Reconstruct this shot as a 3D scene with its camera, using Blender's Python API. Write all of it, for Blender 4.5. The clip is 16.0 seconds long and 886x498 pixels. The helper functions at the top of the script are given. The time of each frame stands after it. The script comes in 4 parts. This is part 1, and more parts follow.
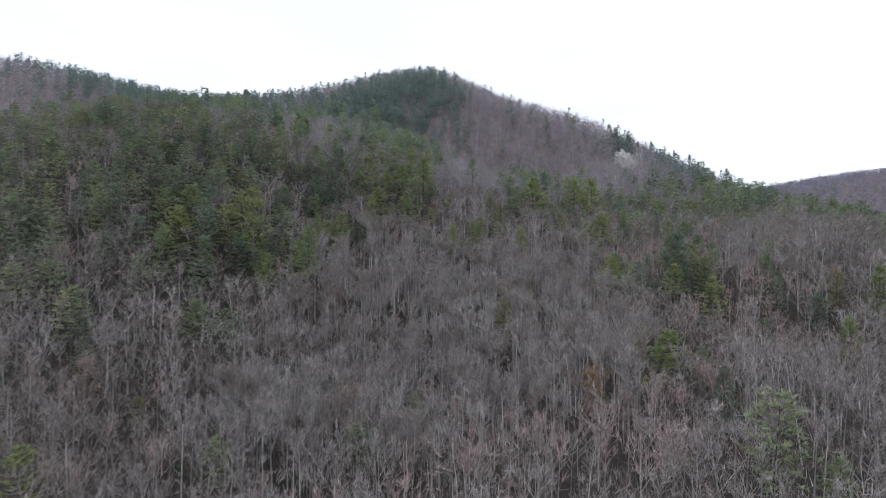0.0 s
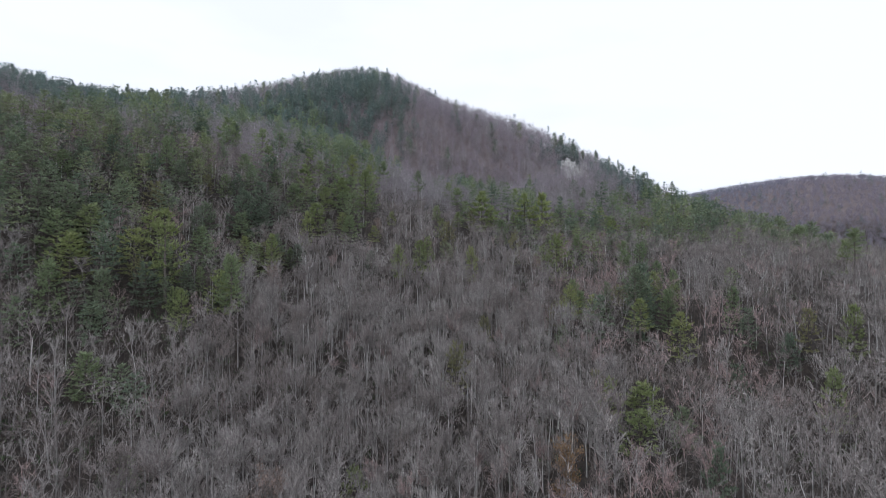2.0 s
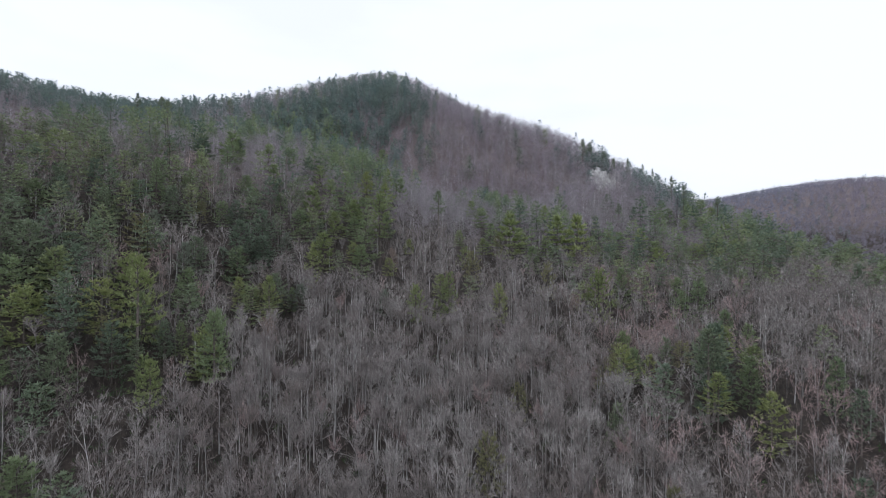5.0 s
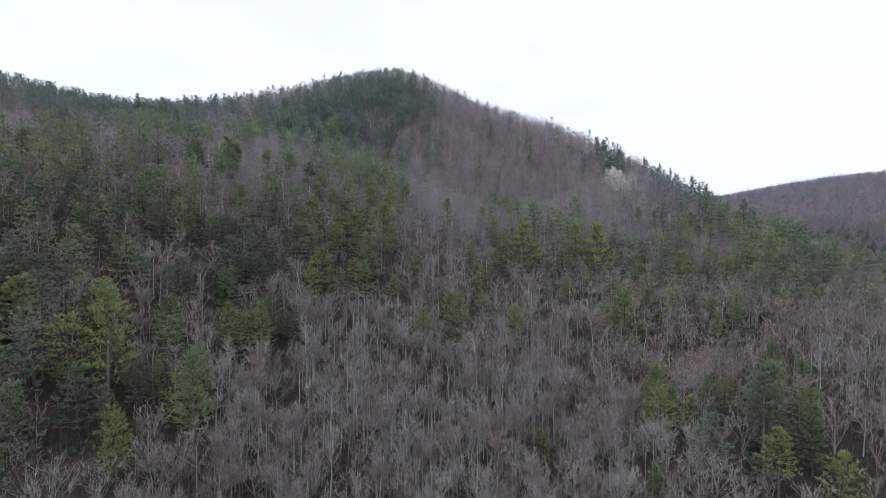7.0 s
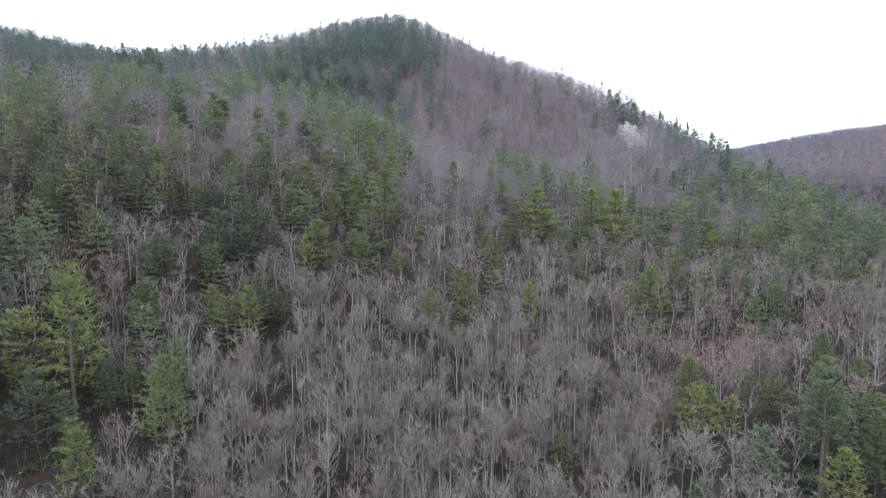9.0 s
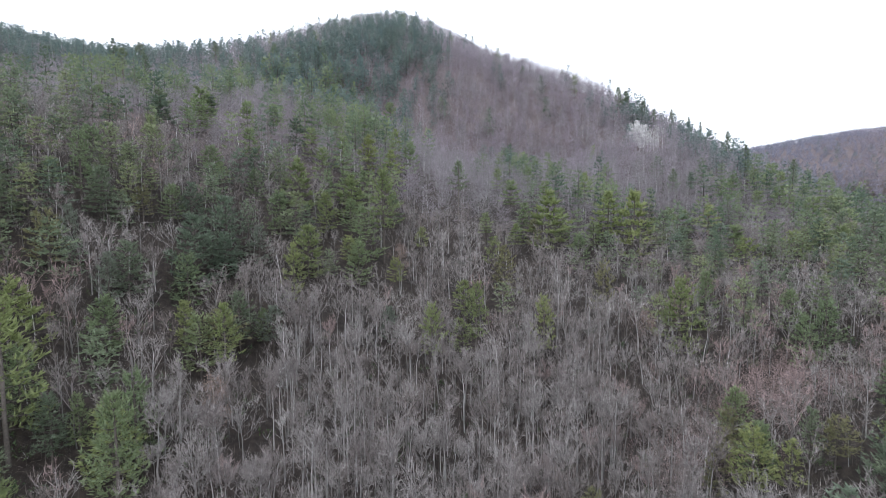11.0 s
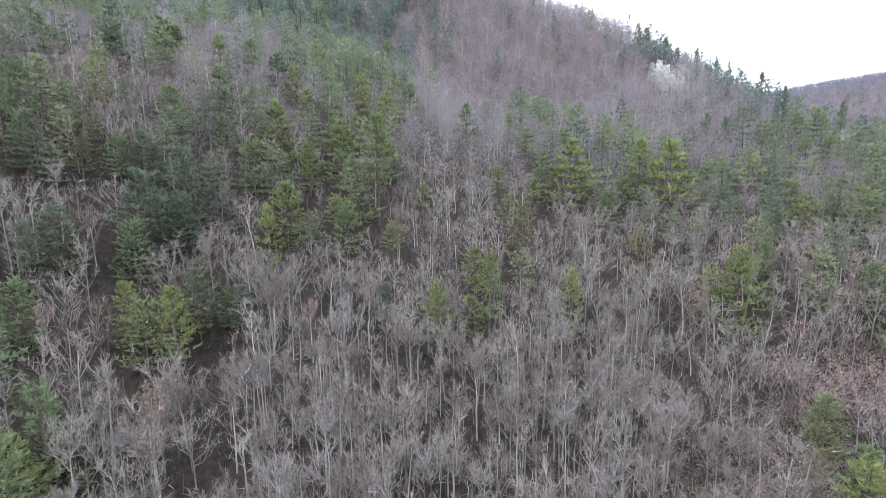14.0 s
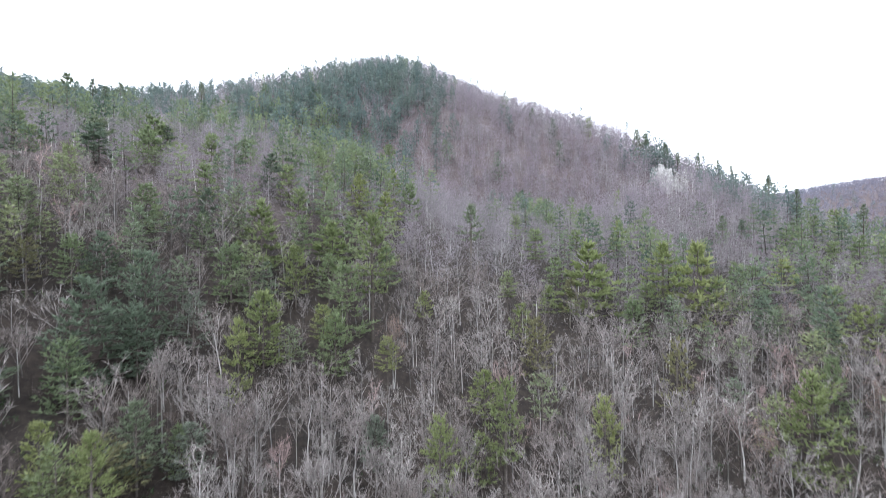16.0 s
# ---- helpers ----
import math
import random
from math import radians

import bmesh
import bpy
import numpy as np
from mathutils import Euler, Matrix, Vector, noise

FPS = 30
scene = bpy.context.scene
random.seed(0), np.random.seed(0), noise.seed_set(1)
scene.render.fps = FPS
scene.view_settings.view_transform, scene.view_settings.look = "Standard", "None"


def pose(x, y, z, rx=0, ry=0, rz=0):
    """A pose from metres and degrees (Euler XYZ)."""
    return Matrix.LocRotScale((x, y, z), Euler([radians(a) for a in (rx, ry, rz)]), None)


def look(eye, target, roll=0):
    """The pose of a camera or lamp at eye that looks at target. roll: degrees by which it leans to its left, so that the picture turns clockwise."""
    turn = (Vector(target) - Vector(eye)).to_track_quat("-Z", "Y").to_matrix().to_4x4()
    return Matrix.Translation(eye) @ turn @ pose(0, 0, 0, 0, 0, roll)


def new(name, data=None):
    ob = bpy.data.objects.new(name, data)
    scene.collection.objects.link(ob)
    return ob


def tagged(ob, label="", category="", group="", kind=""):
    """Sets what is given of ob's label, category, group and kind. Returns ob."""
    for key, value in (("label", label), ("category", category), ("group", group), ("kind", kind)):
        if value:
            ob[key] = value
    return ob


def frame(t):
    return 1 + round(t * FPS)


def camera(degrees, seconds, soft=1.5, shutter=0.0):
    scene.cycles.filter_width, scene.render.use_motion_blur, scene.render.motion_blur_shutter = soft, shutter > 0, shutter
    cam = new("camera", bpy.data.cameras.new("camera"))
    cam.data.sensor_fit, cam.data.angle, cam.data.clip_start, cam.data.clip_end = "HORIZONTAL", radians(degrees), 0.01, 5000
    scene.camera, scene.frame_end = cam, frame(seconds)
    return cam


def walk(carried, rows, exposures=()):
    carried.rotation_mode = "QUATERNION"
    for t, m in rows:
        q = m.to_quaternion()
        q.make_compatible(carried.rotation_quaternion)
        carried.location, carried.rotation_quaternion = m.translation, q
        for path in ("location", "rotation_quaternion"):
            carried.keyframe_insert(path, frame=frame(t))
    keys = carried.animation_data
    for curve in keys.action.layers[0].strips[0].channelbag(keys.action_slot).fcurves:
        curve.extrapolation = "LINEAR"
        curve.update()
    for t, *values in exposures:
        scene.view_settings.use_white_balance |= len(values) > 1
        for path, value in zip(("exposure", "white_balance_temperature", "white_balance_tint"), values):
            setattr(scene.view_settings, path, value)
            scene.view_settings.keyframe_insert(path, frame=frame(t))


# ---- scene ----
cam = camera(78.3, 16.0, soft=0.85, shutter=0.5)
# seconds, place, yaw, pitch and lean in degrees
PATH = [
    (0, 0.00, 0.00, 84.00, -0.00, -0.00, -0.15),
    (0.5, -0.26, 4.24, 86.14, -2.56, -0.01, -0.10),
    (1, -0.35, 8.60, 88.23, -4.42, -0.01, -0.04),
    (1.5, -0.46, 13.04, 90.38, -5.39, 0.02, -0.04),
    (2, -0.36, 17.41, 92.54, -5.98, 0.02, -0.06),
    (2.5, -0.24, 21.88, 94.71, -6.39, 0.01, -0.03),
    (3, -0.04, 26.29, 96.81, -6.66, -0.01, 0.02),
    (3.5, 0.19, 30.65, 98.81, -6.92, -0.00, 0.06),
    (4, 0.49, 34.97, 100.89, -7.11, 0.02, 0.09),
    (4.5, 0.79, 39.46, 102.97, -5.54, 0.02, 0.04),
    (4.7, 0.84, 41.23, 103.73, -4.74, 0.05, -0.05),
    (5.2, 1.03, 45.16, 105.39, -3.55, 0.05, 0.03),
    (5.9, 1.30, 50.66, 107.71, -3.13, 0.05, 0.13),
    (6.8, 1.64, 57.74, 110.69, -3.03, 0.05, 0.26),
    (7, 1.64, 59.34, 111.40, -3.00, -0.45, 0.27),
    (7.5, 1.56, 63.21, 113.19, -2.90, -3.61, 0.28),
    (8, 1.41, 67.15, 115.13, -2.85, -5.46, 0.29),
    (8.5, 1.33, 71.20, 116.47, -2.79, -5.43, 0.30),
    (9, 1.14, 75.18, 116.89, -2.75, -5.44, 0.31),
    (9.2, 1.07, 76.79, 116.99, -2.72, -5.45, 0.32),
    (11.3, 0.95, 94.09, 117.56, -2.66, -5.34, 0.19),
    (11.5, 1.00, 95.73, 117.56, -2.61, -5.34, 0.31),
    (12, 1.02, 99.81, 117.55, -2.59, -5.29, 0.31),
    (12.5, 1.04, 103.89, 117.62, -2.58, -5.28, 0.33),
    (13, 1.04, 108.02, 117.71, -2.56, -5.30, 0.36),
    (13.5, 1.19, 112.08, 117.70, -2.51, -7.08, 0.36),
    (14, 1.29, 116.04, 117.94, -2.42, -10.67, 0.37),
    (14.5, 1.32, 120.21, 118.18, -2.40, -11.60, 0.29),
    (15, 1.26, 124.47, 118.34, -2.41, -9.47, 0.23),
    (15.5, 1.20, 128.98, 118.42, -2.44, -4.36, 0.26),
    (16, 1.10, 133.29, 118.51, -2.48, -0.10, 0.26),
]
walk(cam, [(t, pose(x, y, z, 90 + pitch, lean, yaw)) for t, x, y, z, yaw, pitch, lean in PATH],
     exposures=[(0.0, -0.52, 6060, 10), (0.6, -0.6, 6060, 10), (2.0, -0.58, 6060, 10), (4.5, -0.58, 6060, 10), (7.0, -0.6, 6060, 10), (8.0, -0.3, 6060, 10), (9.0, 0.0, 6060, 10), (12.5, 0.02, 6060, 10), (13.5, 0.15, 6060, 10), (14.0, 0.45, 6060, 10), (14.5, 0.8, 6060, 10), (15.0, 0.88, 6060, 10), (15.5, 0.72, 6060, 10), (16.0, 0.45, 6060, 10)])

# ---- sky and sun: a bright overcast afternoon ----
world = bpy.data.worlds.new("overcast_sky")
scene.world = world
world.use_nodes = True
wn, wl = world.node_tree.nodes, world.node_tree.links
wn.clear()
w_out, w_bg = wn.new("ShaderNodeOutputWorld"), wn.new("ShaderNodeBackground")
w_sky = wn.new("ShaderNodeTexSky")
w_sky.sky_type, w_sky.sun_disc = "NISHITA", False
w_sky.sun_elevation, w_sky.sun_rotation = radians(38), radians(150)
w_dim = wn.new("ShaderNodeVectorMath")
w_dim.operation = "SCALE"
w_dim.inputs["Scale"].default_value = 0.1
w_coord, w_noise, w_ramp, w_mix = wn.new("ShaderNodeTexCoord"), wn.new("ShaderNodeTexNoise"), wn.new("ShaderNodeValToRGB"), wn.new("ShaderNodeMix")
w_map = wn.new("ShaderNodeMapping")
w_map.inputs["Scale"].default_value = (2.0, 2.0, 7.0)
w_noise.inputs["Scale"].default_value, w_noise.inputs["Detail"].default_value = 1.6, 5.0
w_ramp.color_ramp.elements[0].position, w_ramp.color_ramp.elements[0].color = 0.34, (1.58, 1.59, 1.68, 1)
w_ramp.color_ramp.elements[1].position, w_ramp.color_ramp.elements[1].color = 0.52, (1.67, 1.68, 1.77, 1)
w_mix.data_type = "RGBA"
w_mix.inputs["Factor"].default_value = 0.9
wl.new(w_coord.outputs["Generated"], w_map.inputs["Vector"])
wl.new(w_map.outputs["Vector"], w_noise.inputs["Vector"])
wl.new(w_noise.outputs["Fac"], w_ramp.inputs["Fac"])
wl.new(w_sky.outputs["Color"], w_dim.inputs[0])
wl.new(w_dim.outputs["Vector"], w_mix.inputs["A"])
wl.new(w_ramp.outputs["Color"], w_mix.inputs["B"])
wl.new(w_mix.outputs["Result"], w_bg.inputs["Color"])
wl.new(w_bg.outputs["Background"], w_out.inputs["Surface"])
w_bg.inputs["Strength"].default_value = 1.0

sun = new("sun", bpy.data.lights.new("sun", "SUN"))
sun.data.energy, sun.data.angle, sun.data.color = 1.0, radians(18), (1.0, 0.99, 0.97)
sun.matrix_world = look((-60, -90, 120), (0, 0, 0))

# ---- materials ----


def node_mat(name):
    m = bpy.data.materials.new(name)
    m.use_nodes = True
    return m, m.node_tree.nodes, m.node_tree.links, m.node_tree.nodes["Principled BSDF"]


def ramp(nodes, stops):
    r = nodes.new("ShaderNodeValToRGB")
    while len(r.color_ramp.elements) < len(stops):
        r.color_ramp.elements.new(0.5)
    for e, (p, c) in zip(r.color_ramp.elements, stops):
        e.position, e.color = p, (*c, 1)
    return r


def grown(name, stops, single, rough=0.85, grain=3.0, patch=0.03, light=(0.75, 1.3), leaf=0.0, each=(0.55, 1.5)):
    """Bark or foliage. The stops give the hue from plant to plant; single: a plant that is an object of its own."""
    m, n, l, b = node_mat(name)
    if single:
        src = n.new("ShaderNodeObjectInfo").outputs["Random"]
    else:
        a = n.new("ShaderNodeAttribute")
        a.attribute_name = "tone"
        src = a.outputs["Fac"]
    geo = n.new("ShaderNodeNewGeometry")
    big, fine = n.new("ShaderNodeTexNoise"), n.new("ShaderNodeTexNoise")
    big.inputs["Scale"].default_value, fine.inputs["Scale"].default_value = patch, grain
    big.inputs["Detail"].default_value = fine.inputs["Detail"].default_value = 2.0
    l.new(geo.outputs["Position"], big.inputs["Vector"])
    l.new(geo.outputs["Position"], fine.inputs["Vector"])
    mix = n.new("ShaderNodeMath")
    mix.operation = "MULTIPLY_ADD"
    mix.inputs[1].default_value, mix.inputs[2].default_value = 0.6, -0.3
    l.new(big.outputs["Fac"], mix.inputs[0])
    add = n.new("ShaderNodeMath")
    add.operation, add.use_clamp = "ADD", True
    l.new(mix.outputs[0], add.inputs[0])
    l.new(src, add.inputs[1])
    r = ramp(n, stops)
    l.new(add.outputs[0], r.inputs["Fac"])
    rng = n.new("ShaderNodeMapRange")
    rng.inputs["From Min"].default_value, rng.inputs["From Max"].default_value = 0.3, 0.7
    rng.inputs["To Min"].default_value, rng.inputs["To Max"].default_value = light
    l.new(fine.outputs["Fac"], rng.inputs["Value"])
    own = n.new("ShaderNodeMapRange")
    own.inputs["To Min"].default_value, own.inputs["To Max"].default_value = each
    l.new(geo.outputs["Random Per Island"], own.inputs["Value"])
    both_tones = n.new("ShaderNodeMath")
    both_tones.operation = "MULTIPLY"
    l.new(rng.outputs["Result"], both_tones.inputs[0])
    l.new(own.outputs["Result"], both_tones.inputs[1])
    mul = n.new("ShaderNodeVectorMath")
    mul.operation = "SCALE"
    l.new(r.outputs["Color"], mul.inputs[0])
    l.new(both_tones.outputs[0], mul.inputs["Scale"])
    l.new(mul.outputs["Vector"], b.inputs["Base Color"])
    b.inputs["Roughness"].default_value = rough
    b.inputs["Specular IOR Level"].default_value = 0.2
    if leaf:
        thin, both = n.new("ShaderNodeBsdfTranslucent"), n.new("ShaderNodeMixShader")
        both.inputs[0].default_value = leaf
        l.new(mul.outputs["Vector"], thin.inputs["Color"])
        l.new(b.outputs["BSDF"], both.inputs[1])
        l.new(thin.outputs["BSDF"], both.inputs[2])
        l.new(both.outputs["Shader"], n["Material Output"].inputs["Surface"])
    return m


BARK = [(0.0, (0.13, 0.12, 0.112)), (0.3, (0.21, 0.20, 0.19)), (0.5, (0.31, 0.302, 0.292)), (0.62, (0.20, 0.19, 0.182)), (0.72, (0.42, 0.41, 0.40)), (1.0, (0.48, 0.47, 0.46))]
TWIG = [(0.0, (0.198, 0.171, 0.159)), (0.35, (0.252, 0.232, 0.220)), (0.6, (0.305, 0.284, 0.272)), (0.85, (0.228, 0.199, 0.19)), (1.0, (0.355, 0.334, 0.318))]
RED = [(0.0, (0.30, 0.228, 0.216)), (1.0, (0.38, 0.298, 0.284))]
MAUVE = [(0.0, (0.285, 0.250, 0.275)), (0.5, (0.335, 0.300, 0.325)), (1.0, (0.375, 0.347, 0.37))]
# MAUVE made paler for the far slope, standing in for haze
HAZED_MAUVE = [(0.0, (0.34, 0.295, 0.335)), (0.5, (0.395, 0.35, 0.39)), (1.0, (0.42, 0.39, 0.42))]
# twigs of the distant hill, with the blue of the air's haze painted in
HAZE_VIOLET = [(0.0, (0.26, 0.265, 0.33)), (0.5, (0.29, 0.285, 0.345)), (1.0, (0.32, 0.325, 0.39))]
FAR_NEEDLE = [(0.0, (0.120, 0.170, 0.125)), (0.4, (0.215, 0.275, 0.165)), (0.75, (0.290, 0.340, 0.190)), (1.0, (0.185, 0.245, 0.190))]
NEEDLE = [(0.0, (0.170, 0.222, 0.160)), (0.35, (0.225, 0.275, 0.175)), (0.7, (0.290, 0.325, 0.180)), (1.0, (0.195, 0.245, 0.180))]
# dark needles of summit and distant pines, lightened and blued as by haze
HAZED_NEEDLE = [(0.0, (0.165, 0.225, 0.215)), (1.0, (0.215, 0.270, 0.235))]
PBARK = [(0.0, (0.09, 0.078, 0.068)), (1.0, (0.15, 0.132, 0.118))]
bark_1, bark_n = grown("grey_bark", BARK, True), grown("grey_bark_woods", BARK, False)
twig_1, twig_n = grown("twigs", TWIG, True), grown("twigs_woods", TWIG, False)
red_1, red_n = grown("red_budded_twigs", RED, True), grown("red_budded_twigs_woods", RED, False)
needle_n = grown("pine_needles_woods", NEEDLE, False, 0.6, 2.0, leaf=0.45, each=(0.75, 1.25))
# sapling twigs, darkened in colour for the shade between the crowns
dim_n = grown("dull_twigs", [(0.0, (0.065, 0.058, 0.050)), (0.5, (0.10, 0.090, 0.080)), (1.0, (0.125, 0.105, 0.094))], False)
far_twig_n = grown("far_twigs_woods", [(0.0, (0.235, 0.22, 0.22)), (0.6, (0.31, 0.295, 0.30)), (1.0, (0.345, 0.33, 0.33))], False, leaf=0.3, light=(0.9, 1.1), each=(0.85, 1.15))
mauve_n, haze_violet_n = grown("mauve_twigs_woods", MAUVE, False, leaf=0.45, light=(0.9, 1.1), each=(0.85, 1.15)), grown("violet_twigs_woods", HAZE_VIOLET, False, leaf=0.5, light=(0.95, 1.05), each=(0.95, 1.05))
# nearer side of the distant hill: mauve twigs, haze tint in the base colour
haze_dusk_n = grown("dusky_twigs_woods", [(0.0, (0.29, 0.265, 0.32)), (0.5, (0.325, 0.295, 0.345)), (1.0, (0.35, 0.325, 0.375))], False, leaf=0.5, light=(0.95, 1.05), each=(0.95, 1.05))
hazed_mauve_n = grown("far_mauve_twigs_woods", HAZED_MAUVE, False, leaf=0.6, light=(0.9, 1.1), each=(0.85, 1.15))
far_needle_n = grown("far_pine_needles", FAR_NEEDLE, False, 0.6, 2.0, leaf=0.45, light=(0.9, 1.1), each=(0.9, 1.1))
hazed_needle_n = grown("dark_pine_needles", HAZED_NEEDLE, False, 0.6, 2.0, leaf=0.45, light=(0.9, 1.1), each=(0.9, 1.1))
pbark_1, pbark_n = grown("pine_bark", PBARK, True), grown("pine_bark_woods", PBARK, False)
brown_1 = grown("withered_brown_leaves", [(0.0, (0.22, 0.165, 0.14)), (1.0, (0.28, 0.21, 0.18))], True)
orange_1 = grown("withered_orange_leaves", [(0.0, (0.22, 0.145, 0.085)), (1.0, (0.26, 0.175, 0.10))], True)
pale_1 = grown("white_bark", [(0.0, (0.44, 0.43, 0.42)), (1.0, (0.54, 0.53, 0.52))], True)
laurel_n = grown("laurel_leaves", [(0.0, (0.045, 0.075, 0.035)), (1.0, (0.075, 0.105, 0.045))], False, 0.5)


def litter():
    m, n, l, b = node_mat("leaf_litter")
    geo = n.new("ShaderNodeNewGeometry")
    big, mid, fine = (n.new("ShaderNodeTexNoise") for _ in range(3))
    for t, s in ((big, 0.05), (mid, 0.9), (fine, 5.0)):
        t.inputs["Scale"].default_value, t.inputs["Detail"].default_value = s, 4.0
        l.new(geo.outputs["Position"], t.inputs["Vector"])
    # valley litter: forest shade is painted in, darker than the leaves themselves
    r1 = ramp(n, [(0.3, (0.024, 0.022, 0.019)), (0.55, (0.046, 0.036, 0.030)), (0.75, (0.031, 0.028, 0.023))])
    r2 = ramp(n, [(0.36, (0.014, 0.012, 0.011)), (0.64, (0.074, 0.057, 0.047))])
    l.new(big.outputs["Fac"], r1.inputs["Fac"])
    l.new(mid.outputs["Fac"], r2.inputs["Fac"])
    mix = n.new("ShaderNodeMix")
    mix.data_type = "RGBA"
    mix.inputs["Factor"].default_value = 0.5
    l.new(r1.outputs["Color"], mix.inputs["A"])
    l.new(r2.outputs["Color"], mix.inputs["B"])
    # oak leaves on the upper slopes, painted paler with height to offset shadowed gaps
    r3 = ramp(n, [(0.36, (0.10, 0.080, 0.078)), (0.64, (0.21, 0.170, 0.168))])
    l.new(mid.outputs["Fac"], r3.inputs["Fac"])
    place, paling, leaves = n.new("ShaderNodeSeparateXYZ"), n.new("ShaderNodeMapRange"), n.new("ShaderNodeMix")
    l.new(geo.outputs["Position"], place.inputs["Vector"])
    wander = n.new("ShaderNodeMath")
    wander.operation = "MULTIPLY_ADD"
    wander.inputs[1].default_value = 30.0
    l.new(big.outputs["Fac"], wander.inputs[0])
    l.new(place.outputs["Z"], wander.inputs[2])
    paling.inputs["From Min"].default_value, paling.inputs["From Max"].default_value = 135.0, 172.0
    l.new(wander.outputs[0], paling.inputs["Value"])
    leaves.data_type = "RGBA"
    l.new(paling.outputs["Result"], leaves.inputs["Factor"])
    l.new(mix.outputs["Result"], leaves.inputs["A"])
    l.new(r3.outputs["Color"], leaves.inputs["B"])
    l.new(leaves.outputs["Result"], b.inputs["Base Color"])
    bump = n.new("ShaderNodeBump")
    bump.inputs["Distance"].default_value = 0.15
    l.new(fine.outputs["Fac"], bump.inputs["Height"])
    l.new(bump.outputs["Normal"], b.inputs["Normal"])
    b.inputs["Roughness"].default_value = 0.95
    return m


def stone():
    m, n, l, b = node_mat("pale_limestone")
    geo = n.new("ShaderNodeNewGeometry")
    t, v = n.new("ShaderNodeTexNoise"), n.new("ShaderNodeTexNoise")
    t.inputs["Scale"].default_value, t.inputs["Detail"].default_value = 0.5, 6.0
    v.inputs["Scale"].default_value, v.inputs["Detail"].default_value = 3.0, 4.0
    l.new(geo.outputs["Position"], t.inputs["Vector"])
    l.new(geo.outputs["Position"], v.inputs["Vector"])
    r = ramp(n, [(0.32, (0.20, 0.19, 0.185)), (0.5, (0.42, 0.41, 0.40)), (0.7, (0.56, 0.55, 0.54))])
    l.new(t.outputs["Fac"], r.inputs["Fac"])
    l.new(r.outputs["Color"], b.inputs["Base Color"])
    bump = n.new("ShaderNodeBump")
    bump.inputs["Distance"].default_value = 0.2
    l.new(v.outputs["Fac"], bump.inputs["Height"])
    l.new(bump.outputs["Normal"], b.inputs["Normal"])
    b.inputs["Roughness"].default_value = 0.9
    return m


litter_mat, stone_mat = litter(), stone()

# ---- the lie of the land: hills as height, centre, half-widths and turn ----
VALLEY = 13.7
HILLS = [
    (220.8, 2.6, 727.6, 130.1, 196.2, -0.375),
    (259.1, -438.7, 638.1, 214.6, 384.3, -0.664),
    (62.2, -114.0, 272.1, 90.6, 149.6, -0.670),
    (73.3, 215.4, 505.2, 106.8, 159.3, 0.043),
    (53.9, 131.3, 171.3, 79.6, 152.4, 2.865),
    (225.6, 1021.5, 1154.0, 282.4, 621.9, 1.524),
    (41.8, -71.9, 241.8, 202.4, 187.1, -0.211),
    (-30.5, 64.5, 181.3, 196.6, 118.6, 0.762),
    (32.4, 148.7, 575.3, 71.2, 70.8, 0.026),
    (26.7, 124.8, 447.8, 93.8, 144.8, -0.275),
    (-29.9, -187.3, 680.8, 281.0, 80.0, -0.028),
    (9.8, 279.8, 190.4, 228.9, 118.6, 1.822),
    (-37.2, 60.2, 468.8, 56.1, 68.1, -0.736),
    (7.0, 105.0, 570.0, 55.0, 80.0, 0.0),
    (2.5, -185.0, 568.0, 60.0, 45.0, 0.0),
    (12.0, 1000.0, 1150.0, 150.0, 150.0, 0.0),
    (7.0, 20.0, 290.0, 30.0, 30.0, 0.0),
    (-10.0, 80.0, 120.0, 20.0, 20.0, 0.0),
    (-4.1, -40.0, 210.0, 20.0, 20.0, 0.0),
    (-4.8, -10.0, 130.0, 20.0, 20.0, 0.0),
    (3.1, -60.0, 170.0, 20.0, 20.0, 0.0),
    (3.6, 50.0, 330.0, 42.0, 42.0, 0.0),
    (-2.7, 30.0, 200.0, 20.0, 20.0, 0.0),
]


def land(x, y):
    x, y = np.asarray(x, float), np.asarray(y, float)
    z = VALLEY + 0 * x
    for a, cx, cy, sx, sy, th in HILLS:
        c, s = math.cos(th), math.sin(th)
        u, v = (c * (x - cx) + s * (y - cy)) / sx, (c * (y - cy) - s * (x - cx)) / sy
        z = z + a * np.exp(-0.5 * (u * u + v * v))
    # hollows and knolls
    return z + 0.9 * np.sin(x / 9.1 + 1.3 * np.sin(y / 13.0)) * np.sin(y / 11.0 + 0.7) + 0.5 * np.sin(x / 4.3 + y / 5.9)


def mesh_from(name, verts, tris, mats, index=None, tone=None, smooth=False):
    me = bpy.data.meshes.new(name)
    me.vertices.add(len(verts))
    me.vertices.foreach_set("co", np.ascontiguousarray(verts, np.float32).ravel())
    me.loops.add(3 * len(tris))
    me.loops.foreach_set("vertex_index", np.ascontiguousarray(tris, np.int32).ravel())
    me.polygons.add(len(tris))
    me.polygons.foreach_set("loop_start", np.arange(0, 3 * len(tris), 3, dtype=np.int32))
    for m in mats:
        me.materials.append(m)
    if index is not None:
        me.polygons.foreach_set("material_index", np.ascontiguousarray(index, np.int32))
    if tone is not None:
        me.attributes.new("tone", "FLOAT", "POINT").data.foreach_set("value", np.ascontiguousarray(tone, np.float32))
    if smooth:
        me.polygons.foreach_set("use_smooth", np.ones(len(tris), bool))
    me.update(calc_edges=True)
    return me


